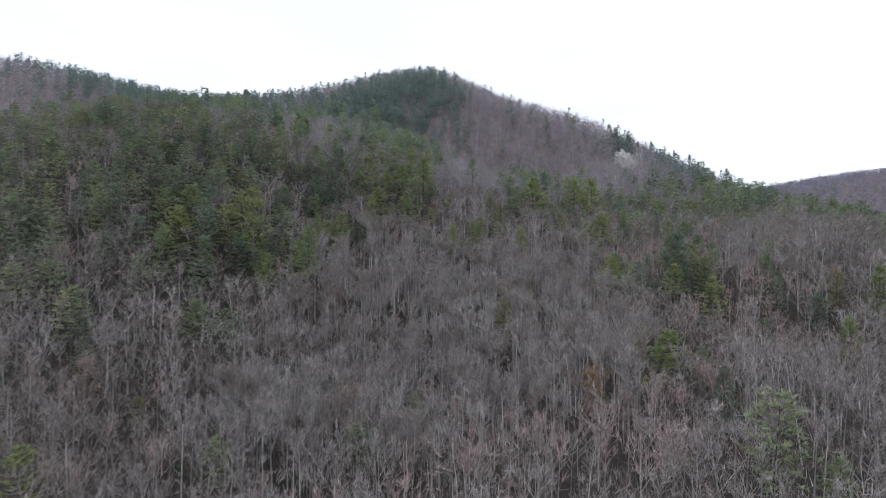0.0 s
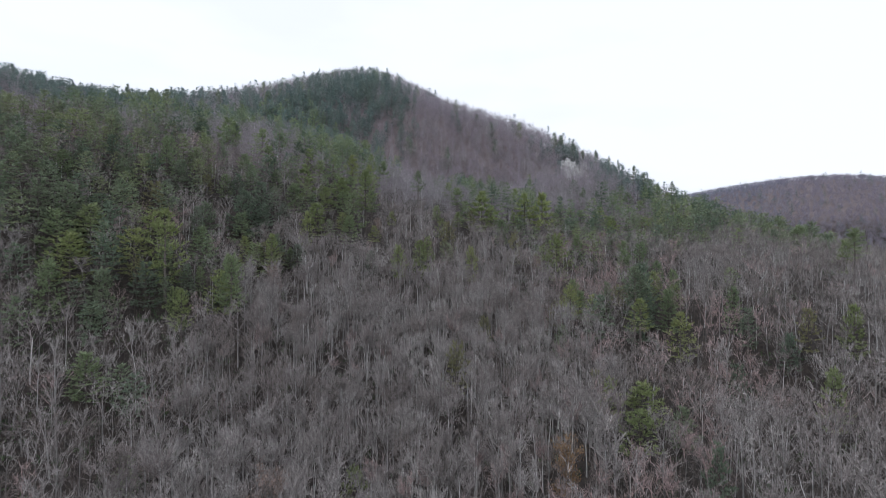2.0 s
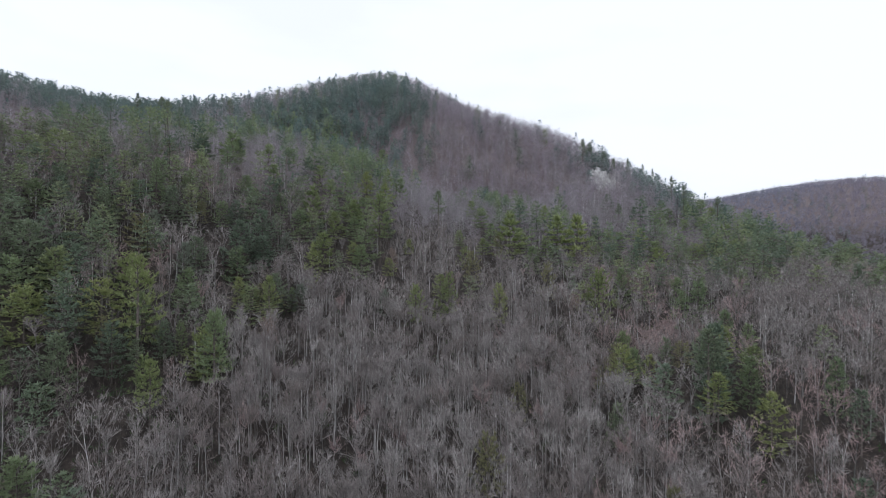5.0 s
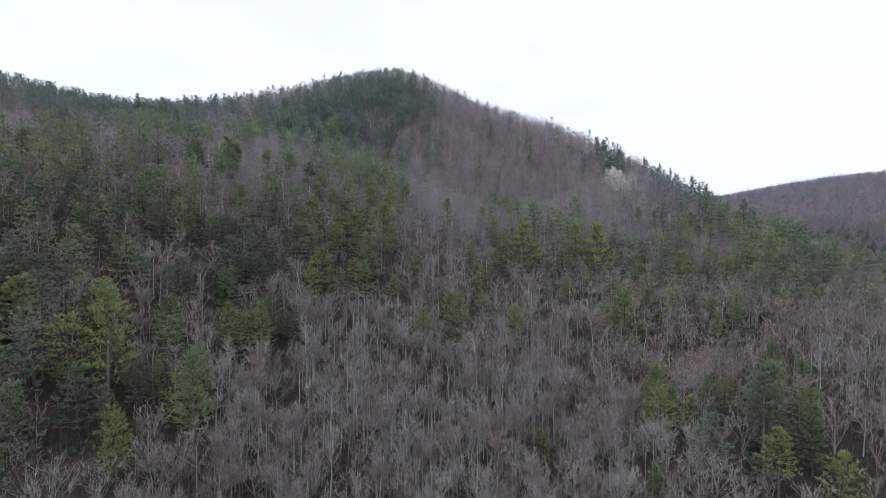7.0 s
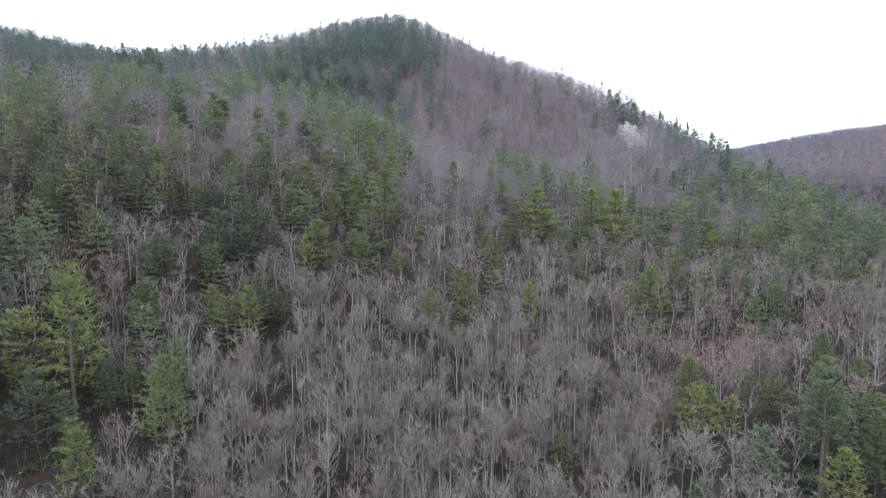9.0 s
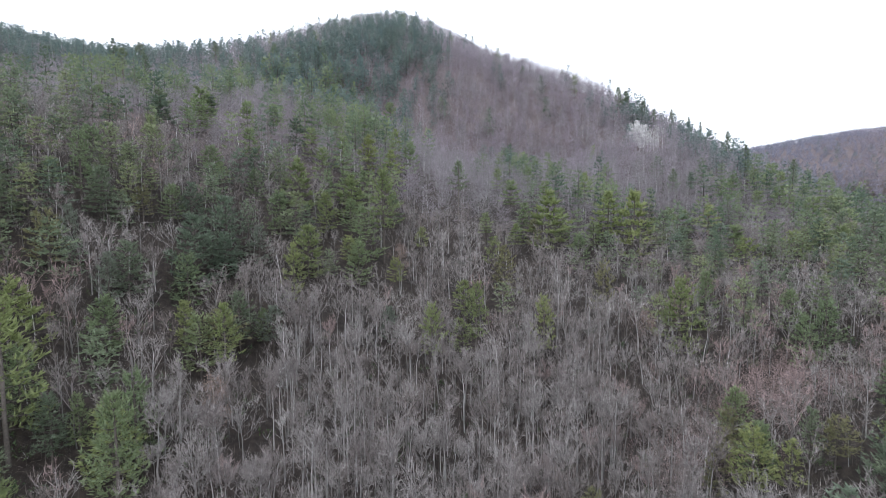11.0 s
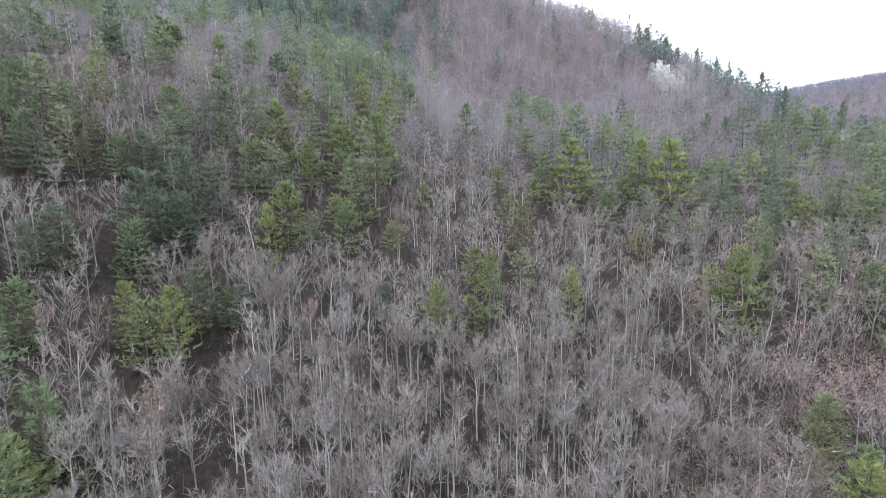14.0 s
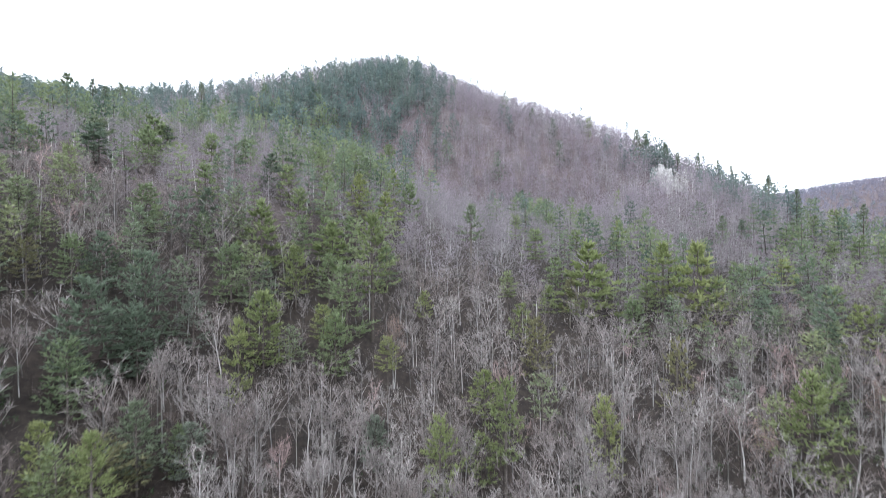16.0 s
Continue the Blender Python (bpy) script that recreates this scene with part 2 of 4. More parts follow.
def spread(lo, hi, near, n, reach):
    """Steps that are close together from lo to hi and widen towards the horizon."""
    core = np.linspace(lo, hi, n)
    out = np.cumsum(near * 1.22 ** np.arange(1, 26))
    out = out[out < reach]
    return np.concatenate([(lo - out)[::-1], core, hi + out])


gx, gy = spread(-560, 860, 8.0, 190, 4300), spread(-80, 980, 8.0, 150, 4300)
GX, GY = np.meshgrid(gx, gy, indexing="ij")
gv = np.stack([GX, GY, land(GX, GY)], -1).reshape(-1, 3)
ii, jj = np.meshgrid(np.arange(len(gx) - 1), np.arange(len(gy) - 1), indexing="ij")
q = (ii * len(gy) + jj).ravel()
gt = np.concatenate([np.stack([q, q + len(gy), q + len(gy) + 1], -1), np.stack([q, q + len(gy) + 1, q + 1], -1)])
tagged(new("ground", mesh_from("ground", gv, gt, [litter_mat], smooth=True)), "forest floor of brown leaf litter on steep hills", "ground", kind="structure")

# ---- plants ----
rnd = np.random.RandomState(7)


class Shape:
    """Collects triangles with a material number each."""

    def __init__(self):
        self.v, self.t, self.m, self.n = [], [], [], 0

    def put(self, v, t, m):
        self.v.append(v), self.t.append(t + self.n), self.m.append(np.full(len(t), m))
        self.n += len(v)

    def chain(self, pts, radii, sides, m):
        pts, radii = np.asarray(pts, float), np.asarray(radii, float)
        d = np.gradient(pts, axis=0)
        d /= np.linalg.norm(d, axis=1)[:, None]
        a = np.cross(d, np.where(np.abs(d[:, 2:3]) > 0.9, (1.0, 0, 0), (0, 0, 1.0)))
        a /= np.linalg.norm(a, axis=1)[:, None]
        b = np.cross(d, a)
        an = np.linspace(0, 2 * np.pi, sides, endpoint=False)
        ring = pts[:, None] + radii[:, None, None] * (np.cos(an)[None, :, None] * a[:, None] + np.sin(an)[None, :, None] * b[:, None])
        k = np.arange(sides)
        rows = []
        for i in range(len(pts) - 1):
            p, r = i * sides + k, i * sides + (k + 1) % sides
            rows += [np.stack([p, r, r + sides], -1), np.stack([p, r + sides, p + sides], -1)]
        self.put(ring.reshape(-1, 3), np.concatenate(rows), m)

    def spikes(self, p0, p1, r, m):
        """Three-sided tapered twigs from p0 to p1."""
        p0, p1 = np.asarray(p0), np.asarray(p1)
        d = p1 - p0
        d = d / np.linalg.norm(d, axis=1)[:, None]
        a = np.cross(d, rnd.normal(size=d.shape))
        a /= np.linalg.norm(a, axis=1)[:, None]
        b = np.cross(d, a)
        r = np.broadcast_to(np.asarray(r, float), (len(p0),))[:, None]
        v = np.stack([p0 + r * a, p0 + r * (-0.5 * a + 0.87 * b), p0 + r * (-0.5 * a - 0.87 * b), p1], 1).reshape(-1, 3)
        i = 4 * np.arange(len(p0))[:, None]
        t = np.concatenate([np.concatenate([i, i + 1, i + 3], 1), np.concatenate([i + 1, i + 2, i + 3], 1), np.concatenate([i + 2, i, i + 3], 1)])
        self.put(v, t, m)

    def slivers(self, p0, p1, r, m):
        """The finest twigs: one thin triangle each."""
        d = unit(p1 - p0)
        a = unit(np.cross(d, rnd.normal(size=d.shape))) * np.broadcast_to(np.asarray(r, float), (len(p0),))[:, None]
        self.put(np.stack([p0 - a, p0 + a, p1], 1).reshape(-1, 3), np.arange(3 * len(p0)).reshape(-1, 3), m)

    def blades(self, p, way, side, m):
        """Leaves: a triangle each from p along way, side wide."""
        v = np.stack([p - side, p + side, p + way], 1).reshape(-1, 3)
        self.put(v, np.arange(len(v)).reshape(-1, 3), m)

    def done(self):
        return np.concatenate(self.v), np.concatenate(self.t), np.concatenate(self.m)


def unit(v):
    return v / np.linalg.norm(v, axis=-1)[..., None]


def bare_tree(h, clear, reach, prim, sec, ter, twig, thick, sides=4, fan=False, bent=True, fine=0.022):
    """A leafless tree: material 0 the trunk, 1 the limbs, branches and twigs. fan: limbs that part low and spread upwards."""
    s = Shape()
    k = 8 if bent else 4
    f = np.linspace(0, 1, k)
    wob = np.cumsum(rnd.normal(0, 0.014 * h, (k, 2)), 0) * f[:, None]
    top = clear + 0.35 if fan else 0.93
    trunk = np.column_stack([wob, f * h * top])
    r0 = 0.0088 * h * thick
    s.chain(trunk, r0 * (1.25 - (0.75 if fan else 1.12) * f) + 0.015, sides, 0)
    hi = top if fan else 0.97 * top
    at = np.sort(clear * 0.93 + (hi - clear * 0.93) * rnd.uniform(0, 1, prim) ** 0.9)
    az = np.arange(prim) * 2.4 + rnd.uniform(0, 6.3) + rnd.normal(0, 0.4, prim)
    heads, tails, radii = [], [], []
    for a, z in zip(az, at):
        base = np.array([np.interp(z * h, trunk[:, 2], trunk[:, 0]), np.interp(z * h, trunk[:, 2], trunk[:, 1]), z * h])
        rel = (z - clear) / (1 - clear)
        up = rnd.uniform(0.5, 1.8) if fan else rnd.uniform(0.35, 1.1) + 0.8 * rel
        ln = h * (0.97 - z) * rnd.uniform(0.75, 1.05) if fan else h * reach * (1.25 - 0.55 * rel) * rnd.uniform(0.6, 1.3)
        d = unit(np.array([math.cos(a), math.sin(a), up]))
        w = (np.array([0, 0.4, 1.0]) if bent else np.array([0, 1.0]))[:, None]
        kink = np.cumsum(rnd.normal(0, 0.1 * ln, (len(w), 3)), 0) * (w > 0)
        pts = base + d * ln * w + np.array([0, 0, 0.36 * ln]) * w ** 2 + kink
        rb = r0 * (0.55 - 0.25 * rel)
        if bent:
            s.chain(pts, [rb, rb * 0.7, rb * 0.2], 3, 1)
        else:
            s.spikes(pts[:1], pts[1:], rb, 1)
        for w1 in rnd.uniform(0.2, 1.0, sec):
            p = np.array([np.interp(w1, w[:, 0], pts[:, c]) for c in range(3)])
            d2 = unit(d * 0.62 + rnd.normal(0, 0.42, 3) + np.array([0, 0, 0.42]))
            heads.append(p), tails.append(p + d2 * ln * rnd.uniform(0.28, 0.55) * (1.2 - 0.5 * w1)), radii.append(rb * 0.5 * (1.1 - 0.6 * w1))
    heads, tails, radii = np.array(heads), np.array(tails), np.array(radii)
    if bent:
        s.spikes(heads, tails, np.maximum(radii, 0.034), 1)
    else:
        s.slivers(heads, tails, np.maximum(radii * 1.2, 0.048), 1)

    def offshoots(n, lo, hi):
        w = rnd.uniform(0.1, 1.0, (len(heads), n, 1))
        p = heads[:, None] * (1 - w) + tails[:, None] * w
        d = unit(unit(tails - heads)[:, None] * 0.6 + rnd.normal(0, 0.42, p.shape) + np.array([0, 0, 0.36]))
        return p.reshape(-1, 3), (p + d * rnd.uniform(lo, hi, w.shape) * h).reshape(-1, 3)

    if ter:
        s.slivers(*offshoots(ter, 0.07, 0.14), fine * 1.9, 1)
    if twig:
        s.slivers(*offshoots(twig, 0.035, 0.085), fine, 1)
    return s.done()


def brush_tree(h, clear, wide, twigs, thick, stem=0.1):
    """A leafless tree of the far slope, or a sapling: a stem and a fan of branches."""
    s = Shape()
    s.spikes(np.zeros((1, 3)), rnd.normal(0, 0.04 * h, (1, 3)) * (1, 1, 0) + (0, 0, h * 0.95), stem, 0)
    z = rnd.uniform(clear, 0.85, twigs)
    a = rnd.uniform(0, 6.283, twigs)
    r = rnd.uniform(0.0, 0.45, twigs) * wide * (1.15 - 0.75 * z)
    p = np.column_stack([r * np.cos(a), r * np.sin(a), z * h])
    ln = h * rnd.uniform(0.12, 0.28, twigs)
    d = unit(np.column_stack([np.cos(a) * 0.8, np.sin(a) * 0.8, rnd.uniform(0.2, 1.1, twigs)]) + rnd.normal(0, 0.3, (twigs, 3)))
    s.slivers(p, p + d * ln[:, None], thick, 1)
    return s.done()


def pine_tree(h, clear, wide, step, arms, tufts, blade, size, sides=5, open_=0.25, slim=0.3):
    """A pine with whorls of level boughs: material 0 the trunk and boughs, 1 the needles."""
    s = Shape()
    f = np.linspace(0, 1, 5)
    trunk = np.column_stack([np.cumsum(rnd.normal(0, 0.008 * h, (5, 2)), 0) * f[:, None], f * h])
    s.chain(trunk, 0.011 * h * (1.15 - 1.08 * f), sides, 0)
    z = clear * h
    ps, ws, ss = [], [], []
    while z < h * 0.985:
        rel = (z / h - clear) / (1 - clear)
        prof = min(1.0, 0.6 + 1.6 * rel) * (1 - rel) ** 0.6 + 0.05
        cx, cy = np.interp(z, trunk[:, 2], trunk[:, 0]), np.interp(z, trunk[:, 2], trunk[:, 1])
        n = arms if rel < 0.8 else max(3, arms - 2)
        a0 = rnd.uniform(0, 6.3)
        for k in range(n):
            if rnd.uniform() < open_ * (1 - rel):
                continue
            a = a0 + 6.283 * k / n + rnd.normal(0, 0.25)
            ln = wide * prof * rnd.uniform(0.65, 1.25)
            lift = rnd.uniform(-0.12, 0.18) + 0.75 * rel ** 2
            d = unit(np.array([math.cos(a), math.sin(a), lift]))
            e = np.array([cx, cy, z]) + d * ln
            if size < 1.1:
                s.spikes(np.array([[cx, cy, z]]), e[None], 0.012 * h * 0.3, 0)
            m = max(2, int(tufts * (0.3 + 0.7 * ln / wide)))
            w = rnd.uniform(0.12, 1.08, m) ** 0.75
            sd = np.array([-d[1], d[0], 0])
            c = np.array([cx, cy, z]) + d * (ln * w)[:, None] + sd * (rnd.normal(0, 0.24, m) * ln * (1.0 - 0.45 * w))[:, None]
            c[:, 2] += 0.16 * ln * w * w - 0.05 * ln * w + rnd.normal(0, 0.1, m)
            c = np.repeat(c, blade, 0)
            way = unit(d * 0.6 + rnd.normal(0, 0.65, c.shape) * (1, 1, 0.45) + (0, 0, 0.22)) * size * rnd.uniform(0.7, 1.3, (len(c), 1))
            side = unit(np.cross(way, rnd.normal(0, 0.45, c.shape) + (0, 0, 1.0))) * size * slim
            ps.append(c), ws.append(way), ss.append(side)
        z += step * (1.15 - 0.45 * rel) * rnd.uniform(0.8, 1.2)
    s.blades(np.concatenate(ps), np.concatenate(ws), np.concatenate(ss), 1)
    return s.done()


def pine_crown(h, wide, step, arms, tufts, blade, size, slim, thin=0.1, taper=0.62):
    """The crown of a pine, standing on its lowest boughs: material 0 the wood, 1 the needles in tufts along level boughs that turn up at their ends."""
    s = Shape()
    z, ps, ws, ss, b0, b1 = 0.25, [], [], [], [], []
    while z < h * 0.97:
        rel = z / h
        prof = min(1.0, 0.62 + 1.5 * rel) * (1 - rel) ** taper + 0.06
        n = arms if rel < 0.75 else arms - 2
        a0 = rnd.uniform(0, 6.3)
        for k in range(n):
            if rnd.uniform() < thin + 0.12 * (1 - rel):
                continue
            a = a0 + 6.283 * k / n + rnd.normal(0, 0.22)
            ln = wide * prof * rnd.uniform(0.62, 1.16)
            d = unit(np.array([math.cos(a), math.sin(a), rnd.uniform(-0.16, 0.1) + 0.9 * rel ** 2]))
            root = np.array([0, 0, z])
            b0.append(root), b1.append(root + d * ln)
            m = max(3, int(tufts * (0.3 + 0.7 * ln / wide)))
            w = rnd.uniform(0.2, 1.05, m) ** 0.7
            sd = np.array([-d[1], d[0], 0])
            c = root + d * (ln * w)[:, None] + sd * (rnd.normal(0, 0.2, m) * ln * (1.1 - 0.5 * w))[:, None]
            c[:, 2] += 0.2 * ln * w ** 3 - 0.05 * ln * w + rnd.normal(0, 0.07, m)
            c = np.repeat(c, blade, 0)
            way = unit(d * 0.75 + rnd.normal(0, 0.6, c.shape) * (1, 1, 0.4) + (0, 0, 0.32)) * size * rnd.uniform(0.6, 1.35, (len(c), 1))
            side = unit(np.cross(way, rnd.normal(0, 0.4, c.shape) + (0, 0, 1.0))) * size * slim
            ps.append(c), ws.append(way), ss.append(side)
        z += step * (1.15 - 0.5 * rel) * rnd.uniform(0.8, 1.2)
    s.spikes(np.array(b0), np.array(b1), 0.045, 0)
    s.blades(np.concatenate(ps), np.concatenate(ws), np.concatenate(ss), 1)
    return s.done()


def whole(name, shape, mats):
    v, t, m = shape
    return mesh_from(name, v, t, mats, m)


def leafy_tree(h, clear, wide, prim, sec, twig, leaves, leaf):
    """A tree that has kept its withered leaves: materials 0 trunk, 1 branches, 2 leaves."""
    v, t, m = bare_tree(h, clear, wide, prim, sec, 2, twig, 1.0)
    s = Shape()
    s.put(v, t, 0)
    s.m = [m]
    tips = v[t[m == 1][:, 2]]
    p = tips[rnd.randint(0, len(tips), leaves)] + rnd.normal(0, 0.3, (leaves, 3))
    way = rnd.normal(0, leaf, p.shape)
    side = unit(np.cross(way, rnd.normal(size=p.shape))) * leaf * 0.5
    s.blades(p, way, side, 2)
    return s.done()


def shrub(h, n, blade):
    """An evergreen bush: stems and leaves."""
    s = Shape()
    a = rnd.uniform(0, 6.283, n)
    d = unit(np.column_stack([np.cos(a), np.sin(a), rnd.uniform(0.5, 2.0, n)]))
    e = d * (h * rnd.uniform(0.6, 1.0, n))[:, None]
    s.spikes(np.zeros((n, 3)), e, 0.03, 0)
    p = np.repeat(e, blade, 0) * rnd.uniform(0.55, 1.05, (n * blade, 1)) + rnd.normal(0, 0.25, (n * blade, 3))
    way = rnd.normal(0, 0.28, p.shape) + (0, 0, 0.1)
    s.blades(p, way, unit(np.cross(way, rnd.normal(size=p.shape))) * 0.14, 1)
    return s.done()


def split(shape, mats):
    """The trunk mesh and the crown mesh of one plant."""
    v, t, m = shape
    out = []
    for name, keep, mm in (("trunk", m == 0, mats[:1]), ("crown", m > 0, mats[1:])):
        used, inv = np.unique(t[keep], return_inverse=True)
        out.append(mesh_from(name, v[used], inv.reshape(-1, 3), mm, (m[keep] - (0 if name == "trunk" else 1))))
    return out


def plant(name, meshes, x, y, turn, size, label, category, group, tilt=0.0):
    """One tree: an empty at its foot, with trunk and crown."""
    e = new(name)
    e.empty_display_size = 0.5
    e.matrix_world = pose(x, y, float(land(x, y)) - 0.25, tilt, tilt * 0.5, turn) @ Matrix.Diagonal((size, size, size, 1))
    for me in meshes:
        new(me.name.split(".")[0], me).parent = e
    return tagged(e, label, category, group)


def woods(name, shapes, spots, mats, label, category, zsink=0.3):
    """Many plants in one object. spots: x, y, size, tone."""
    vs, ts, ms, tn, base = [], [], [], [], 0
    pick = rnd.randint(0, len(shapes), len(spots))
    for k, (v, t, m) in enumerate(shapes):
        sp = spots[pick == k]
        if not len(sp):
            continue
        an = rnd.uniform(0, 6.283, len(sp))
        c, s_ = np.cos(an)[:, None], np.sin(an)[:, None]
        sz = sp[:, 2:3]
        wide = sz * rnd.uniform(0.85, 1.2, sz.shape)
        lean = rnd.normal(0, 0.03, (len(sp), 2))
        zz = v[None, :, 2] * sz
        x = (c * v[None, :, 0] - s_ * v[None, :, 1]) * wide + sp[:, 0:1] + lean[:, :1] * zz
        y = (s_ * v[None, :, 0] + c * v[None, :, 1]) * wide + sp[:, 1:2] + lean[:, 1:] * zz
        z = zz + land(sp[:, 0], sp[:, 1])[:, None] - zsink
        vs.append(np.stack([x, y, z], -1).reshape(-1, 3))
        ts.append((t[None] + (np.arange(len(sp)) * len(v))[:, None, None]).reshape(-1, 3) + base)
        ms.append(np.tile(m, len(sp)))
        tn.append(np.repeat(sp[:, 3], len(v)))
        base += len(sp) * len(v)
    me = mesh_from(name, np.concatenate(vs), np.concatenate(ts), mats, np.concatenate(ms), np.concatenate(tn), smooth=True)
    return tagged(new(name, me), label, category, kind="stuff")


# ---- where what grows ----
# stands of pine: centre, half-widths, share
PINES = [
    (-118, 180, 38, 55, 0.42), (-70, 240, 40, 30, 0.3), (-69, 498, 44, 86, 0.95), (-22, 596, 38, 64, 0.9), (-33, 348, 20, 79, 0.52),
    (-15, 273, 9, 14, 0.25), (-105, 366, 24, 104, 0.4), (-65, 252, 18, 14, 0.3), (-51, 226, 14, 10, 0.3), (-270, 575, 120, 70, 0.7),
    (-91, 257, 16, 18, 0.22), (59, 367, 15, 87, 0.3), (77, 295, 13, 27, 0.4), (188, 371, 23, 110, 0.5), (152, 294, 17, 54, 0.4),
    (150, 255, 60, 40, 0.35), (160, 497, 14, 22, 0.6), (186, 440, 18, 60, 0.16), (-80, 173, 18, 12, 0.45), (-86, 197, 18, 12, 0.35),
    (-121, 247, 23, 110, 0.4), (-41, 205, 9, 9, 0.25),
]
# open ground: centre, half-widths
OPEN = [(52, 188, 5, 3.5), (72, 198, 6, 4), (83, 202, 5, 4), (157, 461, 11, 27), (-1.4, 605, 8.4, 7), (23.8, 594, 7, 5.6)]


def pine_share(x, y):
    p = 0.02 + 0 * x
    for cx, cy, rx, ry, a in PINES:
        p = np.maximum(p, a * np.exp(-0.5 * (((x - cx) / rx) ** 2 + ((y - cy) / ry) ** 2) ** 1.5))
    return p


# young red-twigged growth: centre, half-widths
RED_GROWTH = [(55, 188, 14, 7), (22, 94, 18, 10), (-66, 200, 8, 6), (68, 228, 6, 6), (75, 144, 12, 8), (67, 121, 10, 8), (80, 201, 12, 7), (38, 182, 6, 5)]


def red_share(x, y):
    r = 0 * x
    for cx, cy, rx, ry in RED_GROWTH:
        r = np.maximum(r, np.exp(-0.5 * (((x - cx) / rx) ** 2 + ((y - cy) / ry) ** 2)))
    return r


def is_open(x, y):
    o = np.zeros(np.shape(x), bool)
    for cx, cy, rx, ry in OPEN:
        o |= ((x - cx) / rx) ** 2 + ((y - cy) / ry) ** 2 < 1
    return o


def sow(x0, x1, y0, y1, step, stray=0.48):
    xs, ys = np.meshgrid(np.arange(x0, x1, step), np.arange(y0, y1, step), indexing="ij")
    p = np.stack([xs, ys], -1).reshape(-1, 2) + rnd.uniform(-stray, stray, (xs.size, 2)) * step
    lush = np.sin(p[:, 0] / 8.7 + 2.1 * np.sin(p[:, 1] / 17.0)) * np.sin(p[:, 1] / 9.9 + 1.7 * np.sin(p[:, 0] / 14.0))
    return p[~is_open(p[:, 0], p[:, 1]) & (lush + rnd.uniform(0, 1.3, len(p)) > -0.42)]


# single pines: x, y, height, height and width of the crown
YELLOW_GREEN_PINES_A = [
    (-67, 86, 12.1, 6.6, 6.4), (43, 107, 11.7, 5.6, 7.2), (50, 120, 11.1, 6.1, 8.4), (-6, 120, 8.2, 7.6, 5.2), (44, 122, 12.0, 6.2, 4.8), (102, 127, 13.1, 8.8, 5.6), (72, 145, 13.1, 8.6, 7.6),
    (63, 148, 16.9, 5.9, 6.1), (-50, 156, 15.1, 7.2, 5.2), (-53, 160, 12.5, 7.1, 5.5), (80, 163, 11.2, 4.7, 6.0), (-82, 168, 13.7, 9.4, 11.5), (53, 171, 15.8, 6.8, 6.4), (-68, 172, 15.9, 8.8, 9.9),
    (-60, 172, 23.8, 14.3, 10.9), (60, 172, 11.5, 5.5, 4.4), (-46, 174, 13.1, 8.9, 8.5), (80, 174, 12.2, 6.7, 6.4), (148, 180, 13.1, 8.1, 7.1),
]
YELLOW_GREEN_PINES_B = [
    (-70, 189, 14.2, 10.5, 10.2), (-37, 198, 18.7, 8.3, 5.7), (-47, 204, 12.1, 6.5, 5.2), (4, 213, 18.2, 8.5, 5.8), (64, 218, 19.0, 13.1, 10.4), (15, 221, 18.8, 9.9, 5.7), (11, 221, 9.4, 5.5, 6.2),
    (32, 223, 14.9, 9.8, 5.8), (-30, 228, 14.0, 10.3, 5.8), (13, 233, 12.0, 6.0, 6.8), (-28, 236, 14.0, 12.3, 10.4), (-5, 237, 11.2, 4.7, 4.7), (-18, 242, 11.4, 5.0, 5.2), (-9, 250, 26.0, 12.0, 9.3),
    (100, 251, 12.5, 11.6, 9.5), (-26, 254, 12.9, 8.3, 7.1), (24, 255, 11.7, 5.7, 6.3), (117, 255, 13.0, 8.1, 9.4), (2, 256, 10.9, 4.4, 4.1),
]
YELLOW_GREEN_PINES_C = [
    (-36, 263, 15.8, 14.6, 10.7), (32, 263, 11.3, 4.8, 6.0), (-20, 267, 13.6, 9.4, 10.8), (45, 273, 19.0, 17.6, 15.4), (75, 275, 21.4, 19.0, 14.5), (67, 278, 20.2, 10.7, 11.0), (111, 293, 12.5, 7.3, 9.3),
    (-9, 299, 13.3, 8.8, 9.6), (-18, 308, 14.4, 10.8, 10.4), (76, 335, 14.2, 10.6, 12.1), (-9, 347, 14.4, 10.9, 11.4),
]
GREEN_PINES_A = [
    (46, 63, 11.2, 4.7, 4.7), (83, 111, 13.1, 8.6, 5.9), (-61, 135, 12.3, 6.7, 8.6), (88, 148, 13.1, 8.7, 5.7), (-79, 154, 15.0, 12.2, 8.8), (75, 156, 12.8, 8.1, 7.4), (133, 160, 19.1, 6.2, 7.7),
    (-41, 166, 22.5, 11.2, 8.2), (85, 172, 12.0, 6.3, 5.3), (-89, 175, 14.0, 10.0, 11.4), (-52, 176, 11.6, 5.5, 3.9), (58, 177, 11.9, 6.2, 7.4), (-62, 178, 13.1, 8.3, 7.7), (-45, 179, 14.5, 11.3, 9.1),
    (-84, 182, 13.5, 9.5, 12.0), (85, 182, 11.7, 5.8, 5.8), (59, 186, 12.5, 7.2, 6.9), (-58, 195, 12.6, 7.7, 8.7), (-43, 201, 13.1, 8.4, 8.8),
]
